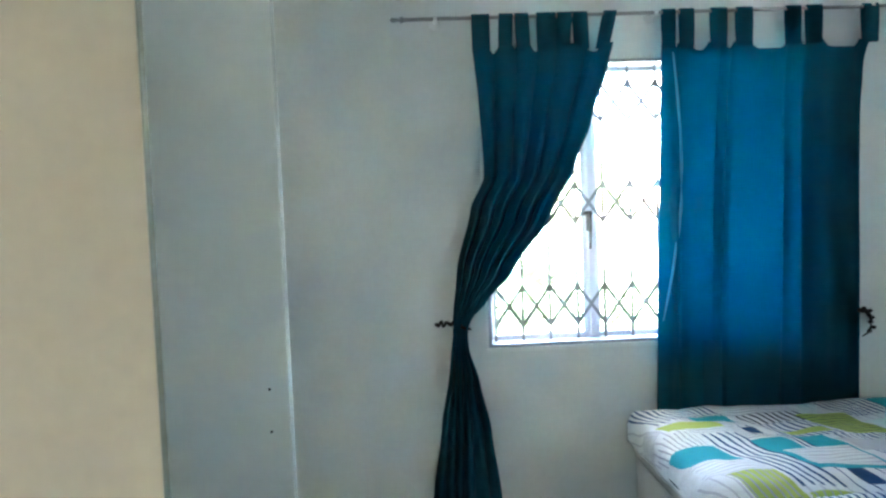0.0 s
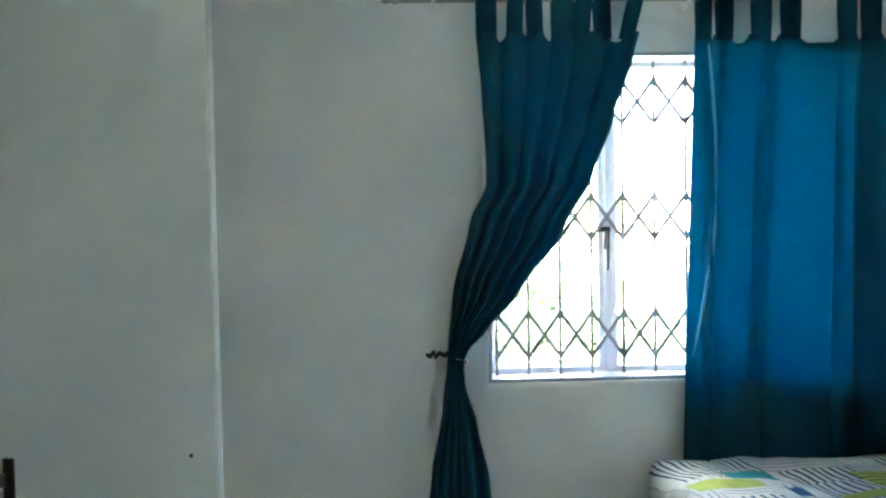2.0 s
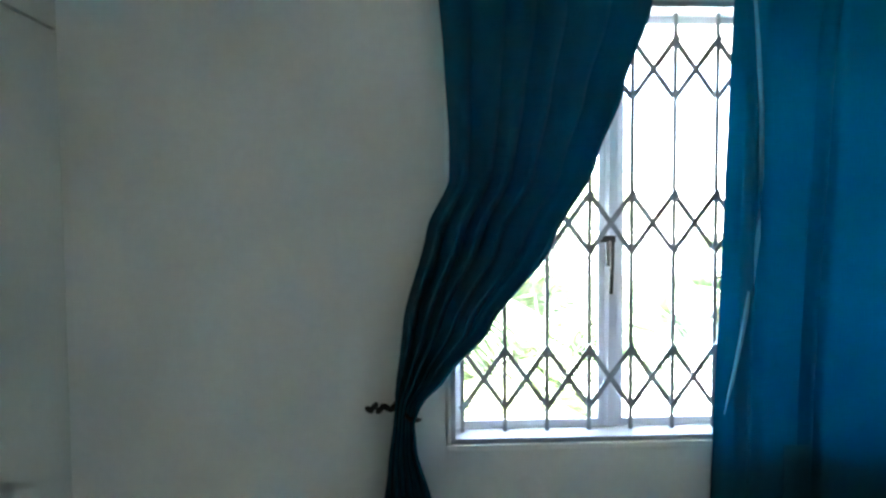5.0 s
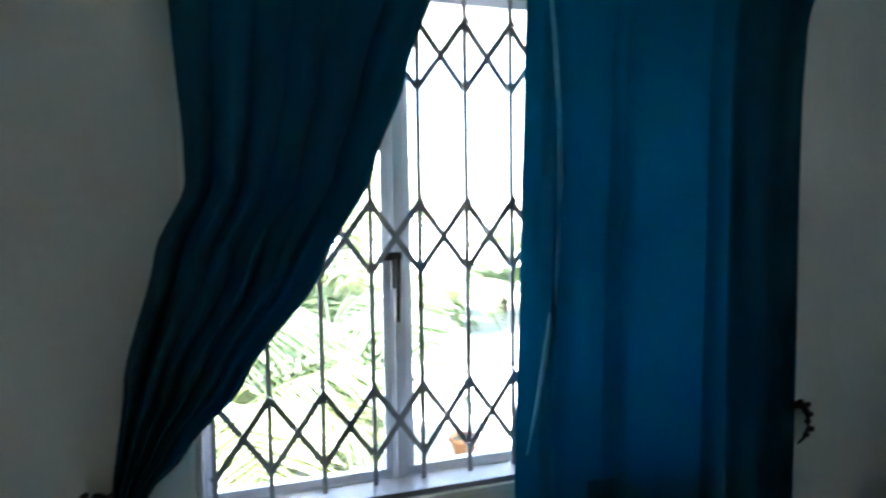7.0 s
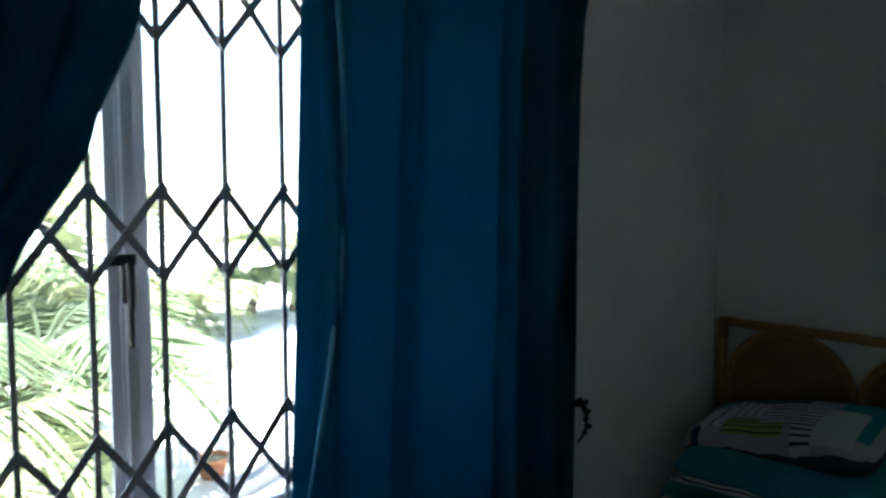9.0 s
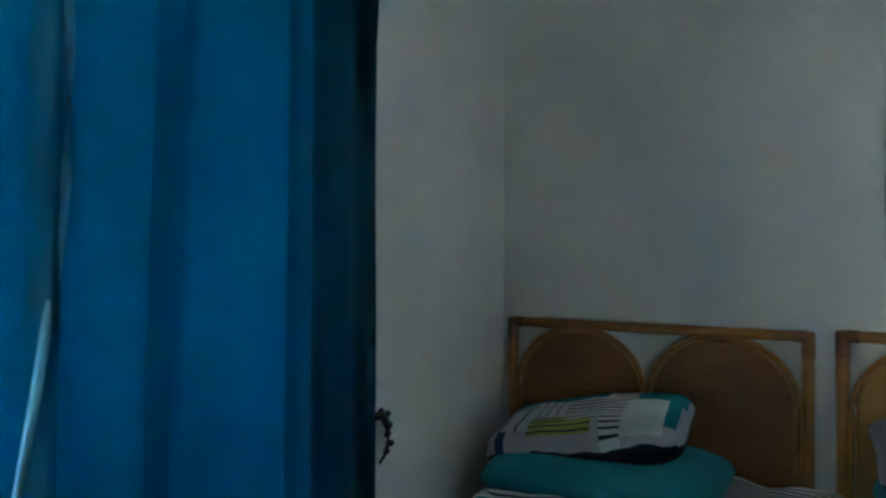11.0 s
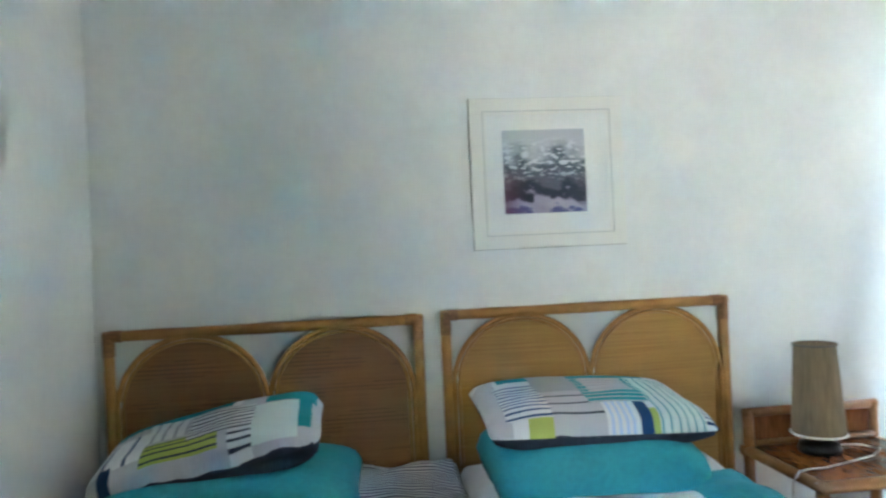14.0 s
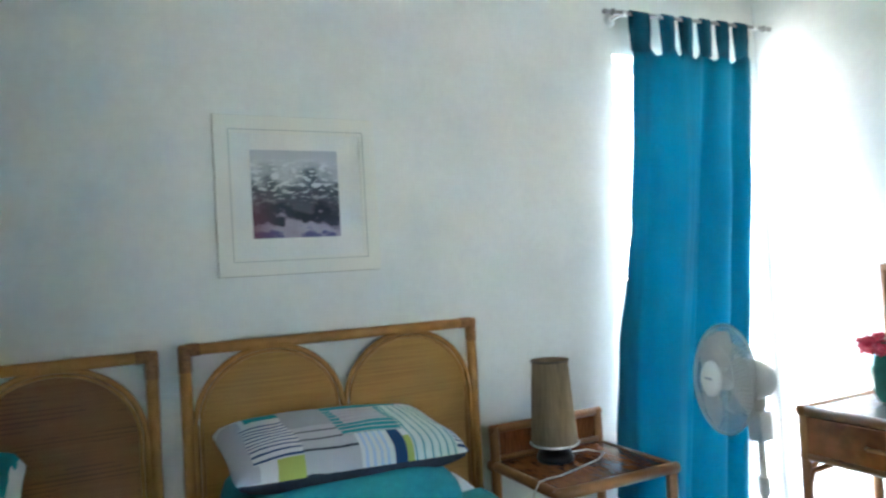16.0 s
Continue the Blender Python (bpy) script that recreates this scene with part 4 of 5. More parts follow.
def soft_box(x0, x1, y0, y1, z0, z1, nx, ny, sag, seed, drop=0.0, crease=0.010):
    """A puffy cover: a rounded sheet over a bed, with its sides hanging down."""
    bm = bmesh.new()
    uv = bm.loops.layers.uv.new("UVMap")
    grid = []
    m = 0.085
    for i in range(nx + 1):
        row = []
        for j in range(ny + 1):
            u, v = i / nx, j / ny
            ex, ey = (u - 0.5) * ((x1 - x0) + 2 * drop), (v - 0.5) * ((y1 - y0) + 2 * drop)
            hx, hy = (x1 - x0) / 2, (y1 - y0) / 2
            ox, oy = max(0, abs(ex) - hx), max(0, abs(ey) - hy)
            px = min(abs(ex), hx) + min(ox, m) * 0.45 * math.cos(min(1, ox / m))
            py = min(abs(ey), hy) + min(oy, m) * 0.45 * math.cos(min(1, oy / m))
            d = math.hypot(ox, oy) if (ox > 0 and oy > 0) else ox + oy
            z = z1 - max(0, d - 0.02) * 0.92
            edge = min(1, min(hx - min(abs(ex), hx), hy - min(abs(ey), hy)) / 0.10)
            z -= 0.022 * (1 - edge) ** 2
            z += crease * 2.2 * (noise.noise((ex * 4, ey * 4, seed)) + 0.5 * noise.noise((ex * 11, ey * 11, seed + 2)))
            z = max(z, z0)
            row.append(bm.verts.new(((x0 + x1) / 2 + math.copysign(px, ex) + 0.008 * noise.noise((ex * 6, ey * 6, seed + 5)), (y0 + y1) / 2 + math.copysign(py, ey) + 0.008 * noise.noise((ex * 6, ey * 6, seed + 9)), z)))
        grid.append(row)
    for i in range(nx):
        for j in range(ny):
            f = bm.faces.new((grid[i][j], grid[i + 1][j], grid[i + 1][j + 1], grid[i][j + 1]))
            for lp, (a, b) in zip(f.loops, ((i, j), (i + 1, j), (i + 1, j + 1), (i, j + 1))):
                lp[uv].uv = (a / nx * (x1 - x0 + 2 * drop), b / ny * (y1 - y0 + 2 * drop))
    return bm


def duvet(x0, x1, y0, y1, z0, z1, seed, label, material, name="duvet", drop=0.14):
    d = thing(name, ((x0 + x1) / 2, (y0 + y1) / 2, z1), label, "bedding")
    ob = part("cover", soft_box(x0, x1, y0, y1, z0, z1, 90, 60, 0.02, seed, drop), material, d, "", True)
    keep(d, ob)
    m = ob.modifiers.new("thickness", "SOLIDIFY")
    m.thickness, m.offset = 0.02, 1
    if name == "duvet":
        k = 0.06 * 0.45
        z = z1 - (drop - 0.02) * 0.92
        rim = [(x1, y0 - k * 1.2, z), (x0 - k * 0.6, y0 - k * 1.2, z), (x0 - k * 1.2, y0 - k * 0.6, z), (x0 - k * 1.2, y1 + k * 0.6, z), (x0 - k * 0.6, y1 + k * 1.2, z), (x1, y1 + k * 1.2, z)]
        keep(d, part("piping", tube(rim, 0.006, sides=8), M["navy"], d, "dark slate piped edge", True))
    return d


duvet(0.79, 2.18, 1.93, 2.83, 0.40, 0.535, 1, "white duvet printed with teal, lime and navy-striped patches, smooth", M["duvet"])
duvet(0.79, 2.16, 1.05, 1.88, 0.40, 0.535, 2, "white duvet printed with teal and lime patches, folded back", M["duvet2"])
duvet(1.99, 2.56, 1.18, 1.83, 0.50, 0.650, 3, "plain white sheet bunched over the head of the bed", M["sheet"], "bed_sheet", 0.07)
duvet(2.02, 2.27, 1.19, 1.36, 0.50, 0.668, 6, "teal cotton cover folded over the edge of the bed", M["tealcloth"], "folded_cover", 0.06)
duvet(2.15, 2.56, 1.90, 2.75, 0.50, 0.670, 4, "striped printed cover folded under the pillows", M["print1"], "folded_cover", 0.06)


def pillow(w, d, h, seed, p, q=0.42, soft=0.05):
    """A stuffed cushion, w along x, d along y; its middle at the origin."""
    bm = bmesh.new()
    uv = bm.loops.layers.uv.new("UVMap")
    n, k = 34, 26
    sheets = []
    for side in (1, -1):
        g = []
        for i in range(n + 1):
            row = []
            for j in range(k + 1):
                u, v = i / n * 2 - 1, j / k * 2 - 1
                e = max(0.0, (1 - abs(u) ** 3.2)) ** q * max(0.0, (1 - abs(v) ** 3.2)) ** q
                pinch = 1 - 0.06 * (1 - abs(v) ** 2) * abs(u) ** 3 - soft * u ** 4 * v ** 4
                pin2 = 1 - 0.07 * (1 - abs(u) ** 2) * abs(v) ** 3 - 1.6 * soft * u ** 4 * v ** 4
                z = side * h / 2 * e + (0.008 * noise.noise((u * 2.5, v * 2.5, seed + side)) if 0 < i < n and 0 < j < k else 0) * e
                row.append(bm.verts.new((u * w / 2 * pinch, v * d / 2 * pin2, z)) if side == 1 or (0 < i < n and 0 < j < k) else sheets[0][i][j])
            g.append(row)
        sheets.append(g)
    for side, g in enumerate(sheets):
        for i in range(n):
            for j in range(k):
                f = bm.faces.new((g[i][j], g[i + 1][j], g[i + 1][j + 1], g[i][j + 1]))
                for lp, (a, b) in zip(f.loops, ((i, j), (i + 1, j), (i + 1, j + 1), (i, j + 1))):
                    lp[uv].uv = (a / n * w + side * 3.1, b / k * d)
    ob = obj("pillow", bm, None, True)
    ob.matrix_basis = p
    return ob


def add_pillow(name, size, p, material, label, seed, under=None, soft=0.05):
    ob = pillow(*size, seed, p, soft=soft)
    ob.name = name
    ob.data.materials.append(material)
    if under:
        ob.data.materials.append(under)
        nrm = ob.data.polygons
        for f in nrm:
            if f.index >= 34 * 26:
                f.material_index = 1
    tagged(ob, label, "pillow", "pillows on the beds")
    return ob


# x of the pillow runs across the bed (turned by 90), y towards the wall
add_pillow("pillow", (0.66, 0.44, 0.17), pose(2.38, 2.46, 0.690, 0, 0, -90), M["tealcloth"], "plain teal pillow lying flat on the bed by the window", 1)
add_pillow("pillow", (0.60, 0.35, 0.155), pose(2.395, 2.52, 0.798, 9, -11, -90), M["pillow1"], "printed teal, lime and white pillow leaning on a teal one", 2, M["navy"], 0.11)
add_pillow("pillow", (0.58, 0.44, 0.20), pose(2.375, 1.54, 0.700, 2, 0, -90), M["tealcloth"], "plain teal pillow lying flat under a printed one", 3, None, 0.09)
add_pillow("pillow", (0.62, 0.42, 0.13), pose(2.41, 1.525, 0.822, 6, 2, -90), M["pillow2"], "printed white, teal and grey pillow lying on a teal one", 4, M["navy"])


# ---- picture ----
def picture():
    y0, y1, z0, z1 = 1.285, 1.772, 1.279, 1.746
    x = XE - 0.015
    p = thing("picture", (XE - 0.001, (y0 + y1) / 2, (z0 + z1) / 2), "small flower print in a wide cream frame above the headboards", "picture")
    f = 0.052
    for a, b, c, d in ((y0, y1, z0, z0 + f), (y0, y1, z1 - f, z1), (y0, y0 + f, z0 + f, z1 - f), (y1 - f, y1, z0 + f, z1 - f)):
        bm = box(x, XE - 0.002, a, b, c, d, 0.0012)
        keep(p, part("frame_rail", bm, M["frame"], p))
    # dark sheet a little wider than the frame, drawn as its shadow line
    keep(p, part("shadow_outline", box(XE - 0.006, XE - 0.0015, y0 - 0.0012, y1 + 0.0012, z0 - 0.0014, z1 + 0.0022), M["edge_olive"], p, "dark outline put in for the frame's shadow on the wall"))
    # thin grey strip draws the shade in the moulding's groove
    for k in (0.040,):
        bm = bmesh.new()
        a, b, c, d = y0 + k, y1 - k, z0 + k, z1 - k
        t = 0.0018
        for q in ((a, b, c, c + t), (a, b, d - t, d), (a, a + t, c + t, d - t), (b - t, b, c + t, d - t)):
            box(x - 0.0012, x + 0.0005, *q, 0.0, bm)
        keep(p, part("groove", bm, M["edge_strip"], p, "groove of the moulding, its shade put in as a grey line"))
    for k, t in ((0.036, 0.003),):
        bm = bmesh.new()
        a, b, c, d = y0 + k, y1 - k, z0 + k, z1 - k
        for s in ((a, b, c, c + t), (a, b, d - t, d), (a, a + t, c + t, d - t), (b - t, b, c + t, d - t)):
            box(x - 0.0018, x + 0.002, *s, 0.0, bm)
        keep(p, part("bead", bm, M["frame"], p))
    keep(p, part("mount", box(x + 0.004, x + 0.008, y0 + f, y1 - f, z0 + f, z1 - f), M["mount"], p, "cream picture mount"))
    bm = bmesh.new()
    uv = bm.loops.layers.uv.new("UVMap")
    a, b, c, d = 1.410, 1.672, 1.386, 1.646
    v = [bm.verts.new((x + 0.001, yy, zz)) for yy, zz in ((b, c), (a, c), (a, d), (b, d))]
    face = bm.faces.new(v)
    for lp, t in zip(face.loops, ((0, 0), (1, 0), (1, 1), (0, 1))):
        lp[uv].uv = t
    pr = part("print", bm, M["picture"], p, "grey and plum print of white flowers in a vase")
    keep(p, pr)
    bm = box(x + 0.0025, x + 0.0038, 1.406, 1.676, 1.382, 1.650)
    keep(p, part("window_mount", bm, M["mount"], p))


picture()


# ---- nightstand ----
def nightstand():
    y0, y1, x0, x1, z = 0.49, 0.95, 2.245, XE - 0.03, 0.625
    n = thing("nightstand", ((x0 + x1) / 2, (y0 + y1) / 2, 0), "cane-framed nightstand with a glossy dark wood top and raised back", "nightstand")
    r = 0.017
    for x in (x0 + r, x1 - r):
        for y in (y0 + r, y1 - r):
            top = z - 0.028 if x < (x0 + x1) / 2 else 0.735
            keep(n, part("leg", tube([(x, y, top * k / 8) for k in range(9)], [r * (1 + 0.05 * (k % 3 == 1)) for k in range(9)]), M["cane_dark"], n, "", True))
    for a, b in (((x0, y0 + r), (x0, y1 - r)), ((x1 - r, y0 + r), (x1 - r, y1 - r))):
        keep(n, part("rail", tube([(a[0] + r * 0.6, a[1] - r, z - r), (b[0] + r * 0.6, b[1] + r, z - r)], r, sides=12), M["cane_dark"], n, "", True))
    for y in (y0 + r * 0.8, y1 - r * 0.8):
        keep(n, part("rail", tube([(x0, y, z - r), (x1 - r, y, z - r)], r * 0.95, sides=12), M["cane_dark"], n, "", True))
    keep(n, part("tabletop", box(x0 + 0.02, x1 - 0.02, y0 + 0.02, y1 - 0.02, z - 0.014, z - 0.004, 0.002), M["tabletop"], n, "glossy dark red-brown wooden top"))
    keep(n, part("backboard", box(x1 - 0.022, x1 - 0.006, y0 + 0.034, y1 - 0.034, z + 0.005, 0.715, 0.003), M["tabletop"], n, "low dark wooden back panel"))
    keep(n, part("back_rail", tube([(x1 - 0.016, y0 + 0.003, 0.727), (x1 - 0.016, y1 - 0.003, 0.727)], 0.015, sides=12), M["cane_dark"], n, "", True))
    keep(n, part("back_rail", tube([(x1 - 0.032, y0 + 0.03, z + 0.010), (x1 - 0.032, y1 - 0.03, z + 0.010)], 0.009, sides=10), M["cane_dark"], n, "", True))
    keep(n, part("shelf", box(x0 + 0.025, x1 - 0.025, y0 + 0.02, y1 - 0.02, 0.27, 0.285, 0.002), M["tabletop"], n, "lower dark wooden shelf"))
    for y in (y0 + r, y1 - r):
        keep(n, part("stretcher", tube([(x0 + r, y, 0.26), (x1 - r, y, 0.26)], 0.011), M["cane_dark"], n))
    for x in (x0 + r, x1 - r):
        keep(n, part("stretcher", tube([(x, y0 + r, 0.26), (x, y1 - r, 0.26)], 0.011), M["cane_dark"], n))


nightstand()

lx, ly = 2.510, 0.765
lamp = thing("table_lamp", (lx, ly, 0.621), "table lamp with a tapered fibre shade and black foot, off", "table lamp")
keep(lamp, part("base", lathe([(0, 0.621), (0.058, 0.621), (0.062, 0.632), (0.055, 0.65), (0.03, 0.662), (0, 0.664)], (lx, ly, 0), 28), M["black"], lamp, "round black lamp foot", True))
keep(lamp, part("stem", tube([(lx, ly, 0.66), (lx, ly, 0.80)], 0.008), M["black"], lamp))
keep(lamp, part("bulb", lathe([(0, 0.795), (0.014, 0.80), (0.022, 0.83), (0.028, 0.86), (0.02, 0.885), (0, 0.892)], (lx, ly, 0), 16), M["mount"], lamp, "white glass bulb, unlit", True))
ob = part("shade", lathe([(0.077, 0.675), (0.071, 0.76), (0.065, 0.86), (0.059, 0.948), (0.056, 0.948), (0.062, 0.86), (0.068, 0.76), (0.074, 0.675), (0.077, 0.675)], (lx, ly, 0), 40), M["shade"], lamp, "tapered woven fibre shade", True)
keep(lamp, ob)
for r, z, trim in ((0.078, 0.678, "frame"), (0.060, 0.946, "trunk")):
    pts = [(lx + r * math.cos(a), ly + r * math.sin(a), z) for a in (2 * math.pi * k / 32 for k in range(33))]
    keep(lamp, part("shade_trim", tube(pts, 0.0035, sides=6), M[trim], lamp, "cord trim"))
cable = thing("lamp_cable", (2.40, 0.85, 0.625), "white electric cable trailing across the nightstand", "cable")
pts = [(2.50, 0.80, 0.6255), (2.545, 0.70, 0.6255), (2.53, 0.62, 0.6255), (2.47, 0.60, 0.6255), (2.42, 0.66, 0.6255), (2.385, 0.76, 0.6255), (2.35, 0.86, 0.6265), (2.335, 0.92, 0.632), (2.33, 0.952, 0.630), (2.33, 0.972, 0.60), (2.33, 0.978, 0.5), (2.36, 0.975, 0.3), (2.42, 0.962, 0.06), (2.52, 0.955, 0.006)]
keep(cable, part("cord", tube(pts, 0.0026, sides=8), M["cable"], cable, "", True))


# ---- fan ----
def fan():
    hx, hy, hz = 2.30, 0.212, 0.842
    f = thing("pedestal_fan", (hx + 0.04, hy - 0.05, 0), "white plastic pedestal fan with a wire guard, switched off", "fan")
    aim = Vector((0.28, 0.95, 0.10)).normalized()
    rot = aim.to_track_quat("X", "Z").to_matrix().to_4x4()
    place = Matrix.Translation((hx, hy, hz)) @ rot

    def put(name, bm, m, label="", smooth=True):
        bmesh.ops.transform(bm, matrix=place, verts=bm.verts)
        keep(f, part(name, bm, m, f, label, smooth))

    R = 0.18
    for k, (xo, s) in enumerate(((0.045, 1), (-0.045, -1))):
        guard = new("front_guard" if s > 0 else "rear_guard")
        guard.parent = f
        tagged(guard, "fine white wire guard")
        for i in range(72):
            a = 2 * math.pi * i / 72
            pts = []
            for q in range(6):
                t = q / 5
                rr = 0.035 + (R - 0.035) * t
                pts.append((xo * (1 - t ** 3) + 0.0, rr * math.cos(a + 0.25 * t * s), rr * math.sin(a + 0.25 * t * s)))
            bm = tube(pts, 0.0014, None, 4, False)
            bmesh.ops.transform(bm, matrix=place, verts=bm.verts)
            keep(f, part("wire", bm, M["fan"], guard))
        for rr, x in ((R, 0.0), (R * 0.62, xo * 0.8)):
            bm = tube([(x, rr * math.cos(2 * math.pi * i / 40), rr * math.sin(2 * math.pi * i / 40)) for i in range(41)], 0.002 if rr < R else 0.0045, None, 6, False)
            bmesh.ops.transform(bm, matrix=place, verts=bm.verts)
            keep(f, part("ring", bm, M["fan"], guard))
    put("badge", lathe([(0, 0.056), (0.050, 0.054), (0.060, 0.047), (0.060, 0.041), (0, 0.041)], (0, 0, 0), 28, "x"), M["mount"], "round white guard badge")
    put("badge_mark", box(0.0555, 0.0575, -0.022, 0.022, -0.004, 0.004, 0.0006), M["subframe"], "small grey bar on the badge", False)
    put("hub", lathe([(0, 0.03), (0.03, 0.028), (0.036, 0.0), (0.036, -0.02), (0, -0.022)], (0, 0, 0), 20, "x"), M["fan"])
    for i in range(3):
        bm = bmesh.new()
        g = []
        for a in range(9):
            t = a / 8
            rr = 0.03 + 0.132 * t
            ang = 2 * math.pi * i / 3
            half = 0.35 + 0.42 * math.sin(math.pi * min(1, t * 0.8 + 0.1))
            g.append([bm.verts.new((0.02 * (b / 5 - 0.5) * 2 * (1 - 0.4 * t), rr * math.cos(ang + half * (b / 5 * 2 - 1)), rr * math.sin(ang + half * (b / 5 * 2 - 1)))) for b in range(6)])
        for r0, r1 in zip(g, g[1:]):
            for b in range(5):
                bm.faces.new((r0[b], r0[b + 1], r1[b + 1], r1[b]))
        put("blade", bm, M["fan"], "white fan blade")
    put("motor_housing", lathe([(0, -0.05), (0.056, -0.05), (0.070, -0.07), (0.068, -0.125), (0.054, -0.16), (0.025, -0.178), (0, -0.18)], (0, 0, 0), 24, "x"), M["fan"], "rounded white motor housing")
    px, py = hx - 0.03, hy - 0.125
    keep(f, part("neck", tube([(px, py, hz - 0.03), (px, py, hz - 0.10), (px, py, hz - 0.13)], [0.022, 0.024, 0.016]), M["fan"], f, "", True))
    keep(f, part("control_box", box(px - 0.028, px + 0.028, py - 0.03, py + 0.03, hz - 0.22, hz - 0.12, 0.008), M["fan"], f, "white switch box"))
    keep(f, part("pole", tube([(px, py, hz - 0.22), (px, py, 0.03)], 0.012, sides=14), M["fan"], f, "", True))
    keep(f, part("collar", tube([(px, py, 0.50), (px, py, 0.44)], 0.019, sides=14), M["fan"], f))
    keep(f, part("base", lathe([(0, 0.0), (0.19, 0.0), (0.195, 0.012), (0.17, 0.025), (0.04, 0.04), (0.02, 0.07), (0, 0.07)], (px, py, 0), 36), M["fan"], f, "round white fan base", True))


fan()


# ---- desk ----
def desk():
    x0, x1, y0, y1, z = 1.15, 2.255, YS + 0.015, -0.075, 0.72
    d = thing("dressing_table", ((x0 + x1) / 2, (y0 + y1) / 2, 0), "cane-framed dressing table with a glossy wooden top and woven sides", "dressing table")
    r = 0.017
    for x in (x0 + r, x1 - r):
        for y in (y0 + r, y1 - r):
            keep(d, part("leg", tube([(x, y, (z - 0.02) * k / 8) for k in range(9)], [r * (1 + 0.05 * (k % 3 == 1)) for k in range(9)]), M["cane_dark"], d, "", True))
            bx = 0.09 if x < (x0 + x1) / 2 else -0.09
            keep(d, part("brace", tube([(x, y, z - 0.30), (x + bx * 0.3, y, z - 0.22), (x + bx, y, z - 0.185)], 0.010), M["cane_dark"], d, "", True))
            by = 0.09 if y < (y0 + y1) / 2 else -0.09
            keep(d, part("brace", tube([(x, y, z - 0.30), (x, y + by * 0.3, z - 0.22), (x, y + by, z - 0.185)], 0.010), M["cane_dark"], d, "", True))
    for y in (y0 + r, y1 - r):
        keep(d, part("rail", tube([(x0, y, z - r), (x1, y, z - r)], r), M["cane_dark"], d, "", True))
        keep(d, part("rail", tube([(x0, y, z - 0.175), (x1, y, z - 0.175)], 0.012), M["cane_dark"], d, "", True))
    for x in (x0 + r, x1 - r):
        keep(d, part("rail", tube([(x, y0, z - r), (x, y1, z - r)], r), M["cane_dark"], d, "", True))
        keep(d, part("rail", tube([(x, y0, z - 0.175), (x, y1, z - 0.175)], 0.012), M["cane_dark"], d, "", True))
        keep(d, part("side_panel", box(x - 0.006, x + 0.006, y0 + 0.03, y1 - 0.03, z - 0.165, z - 0.03, 0.002), M["weave"], d, "woven cane side"))
    keep(d, part("tabletop", box(x0 + 0.03, x1 - 0.03, y0 + 0.03, y1 - 0.03, z - 0.018, z - 0.006, 0.002), M["desk_top"], d, "glass-smooth polished top"))
    for a, b in ((x0 + 0.035, (x0 + x1) / 2 - 0.004), ((x0 + x1) / 2 + 0.004, x1 - 0.035)):
        keep(d, part("drawer", box(a, b, y1 - 0.026, y1 - 0.006, z - 0.163, z - 0.036, 0.004), M["tabletop"], d, "wooden drawer front"))
        c = (a + b) / 2
        keep(d, part("drawer_handle", tube([(c - 0.05, y1 - 0.006, z - 0.10), (c - 0.04, y1 + 0.008, z - 0.10), (c + 0.04, y1 + 0.008, z - 0.10), (c + 0.05, y1 - 0.006, z - 0.10)], 0.006), M["cane_dark"], d, "curved cane pull"))
    return z


desk()
mirror = thing("mirror", (1.80, YS + 0.04, 0.722), "cane-framed mirror standing on the dressing table", "mirror")
for x in (2.155, 1.45):
    keep(mirror, part("frame_post", tube([(x, YS + 0.035, 0.725), (x, YS + 0.03, 1.19)], 0.016), M["cane_dark"], mirror, "", True))
for z in (0.78, 1.18):
    keep(mirror, part("frame_rail", tube([(2.155, YS + 0.033, z), (1.45, YS + 0.033, z)], 0.014), M["cane_dark"], mirror, "", True))
mg = bpy.data.materials.new("mirror_glass")
mg.use_nodes = True
mg.node_tree.nodes["Principled BSDF"].inputs["Metallic"].default_value = 1.0
mg.node_tree.nodes["Principled BSDF"].inputs["Roughness"].default_value = 0.02
keep(mirror, part("mirror_glass", box(1.465, 2.14, YS + 0.028, YS + 0.034, 0.795, 1.165), mg, mirror, "silvered glass"))

vx, vy = 2.09, -0.36
vase = thing("vase", (vx, vy, 0.72), "dark green glazed vase on the dressing table", "vase")
keep(vase, part("body", lathe([(0, 0.72), (0.045, 0.72), (0.062, 0.77), (0.066, 0.83), (0.05, 0.88), (0.036, 0.905), (0.04, 0.92), (0.034, 0.92), (0.028, 0.90), (0, 0.89)], (vx, vy, 0), 24), M["greenvase"], vase, "", True))
fl = thing("flower", (vx, vy, 0.90), "red artificial flowers standing in the green vase", "flower")
rnd = random.Random(8)
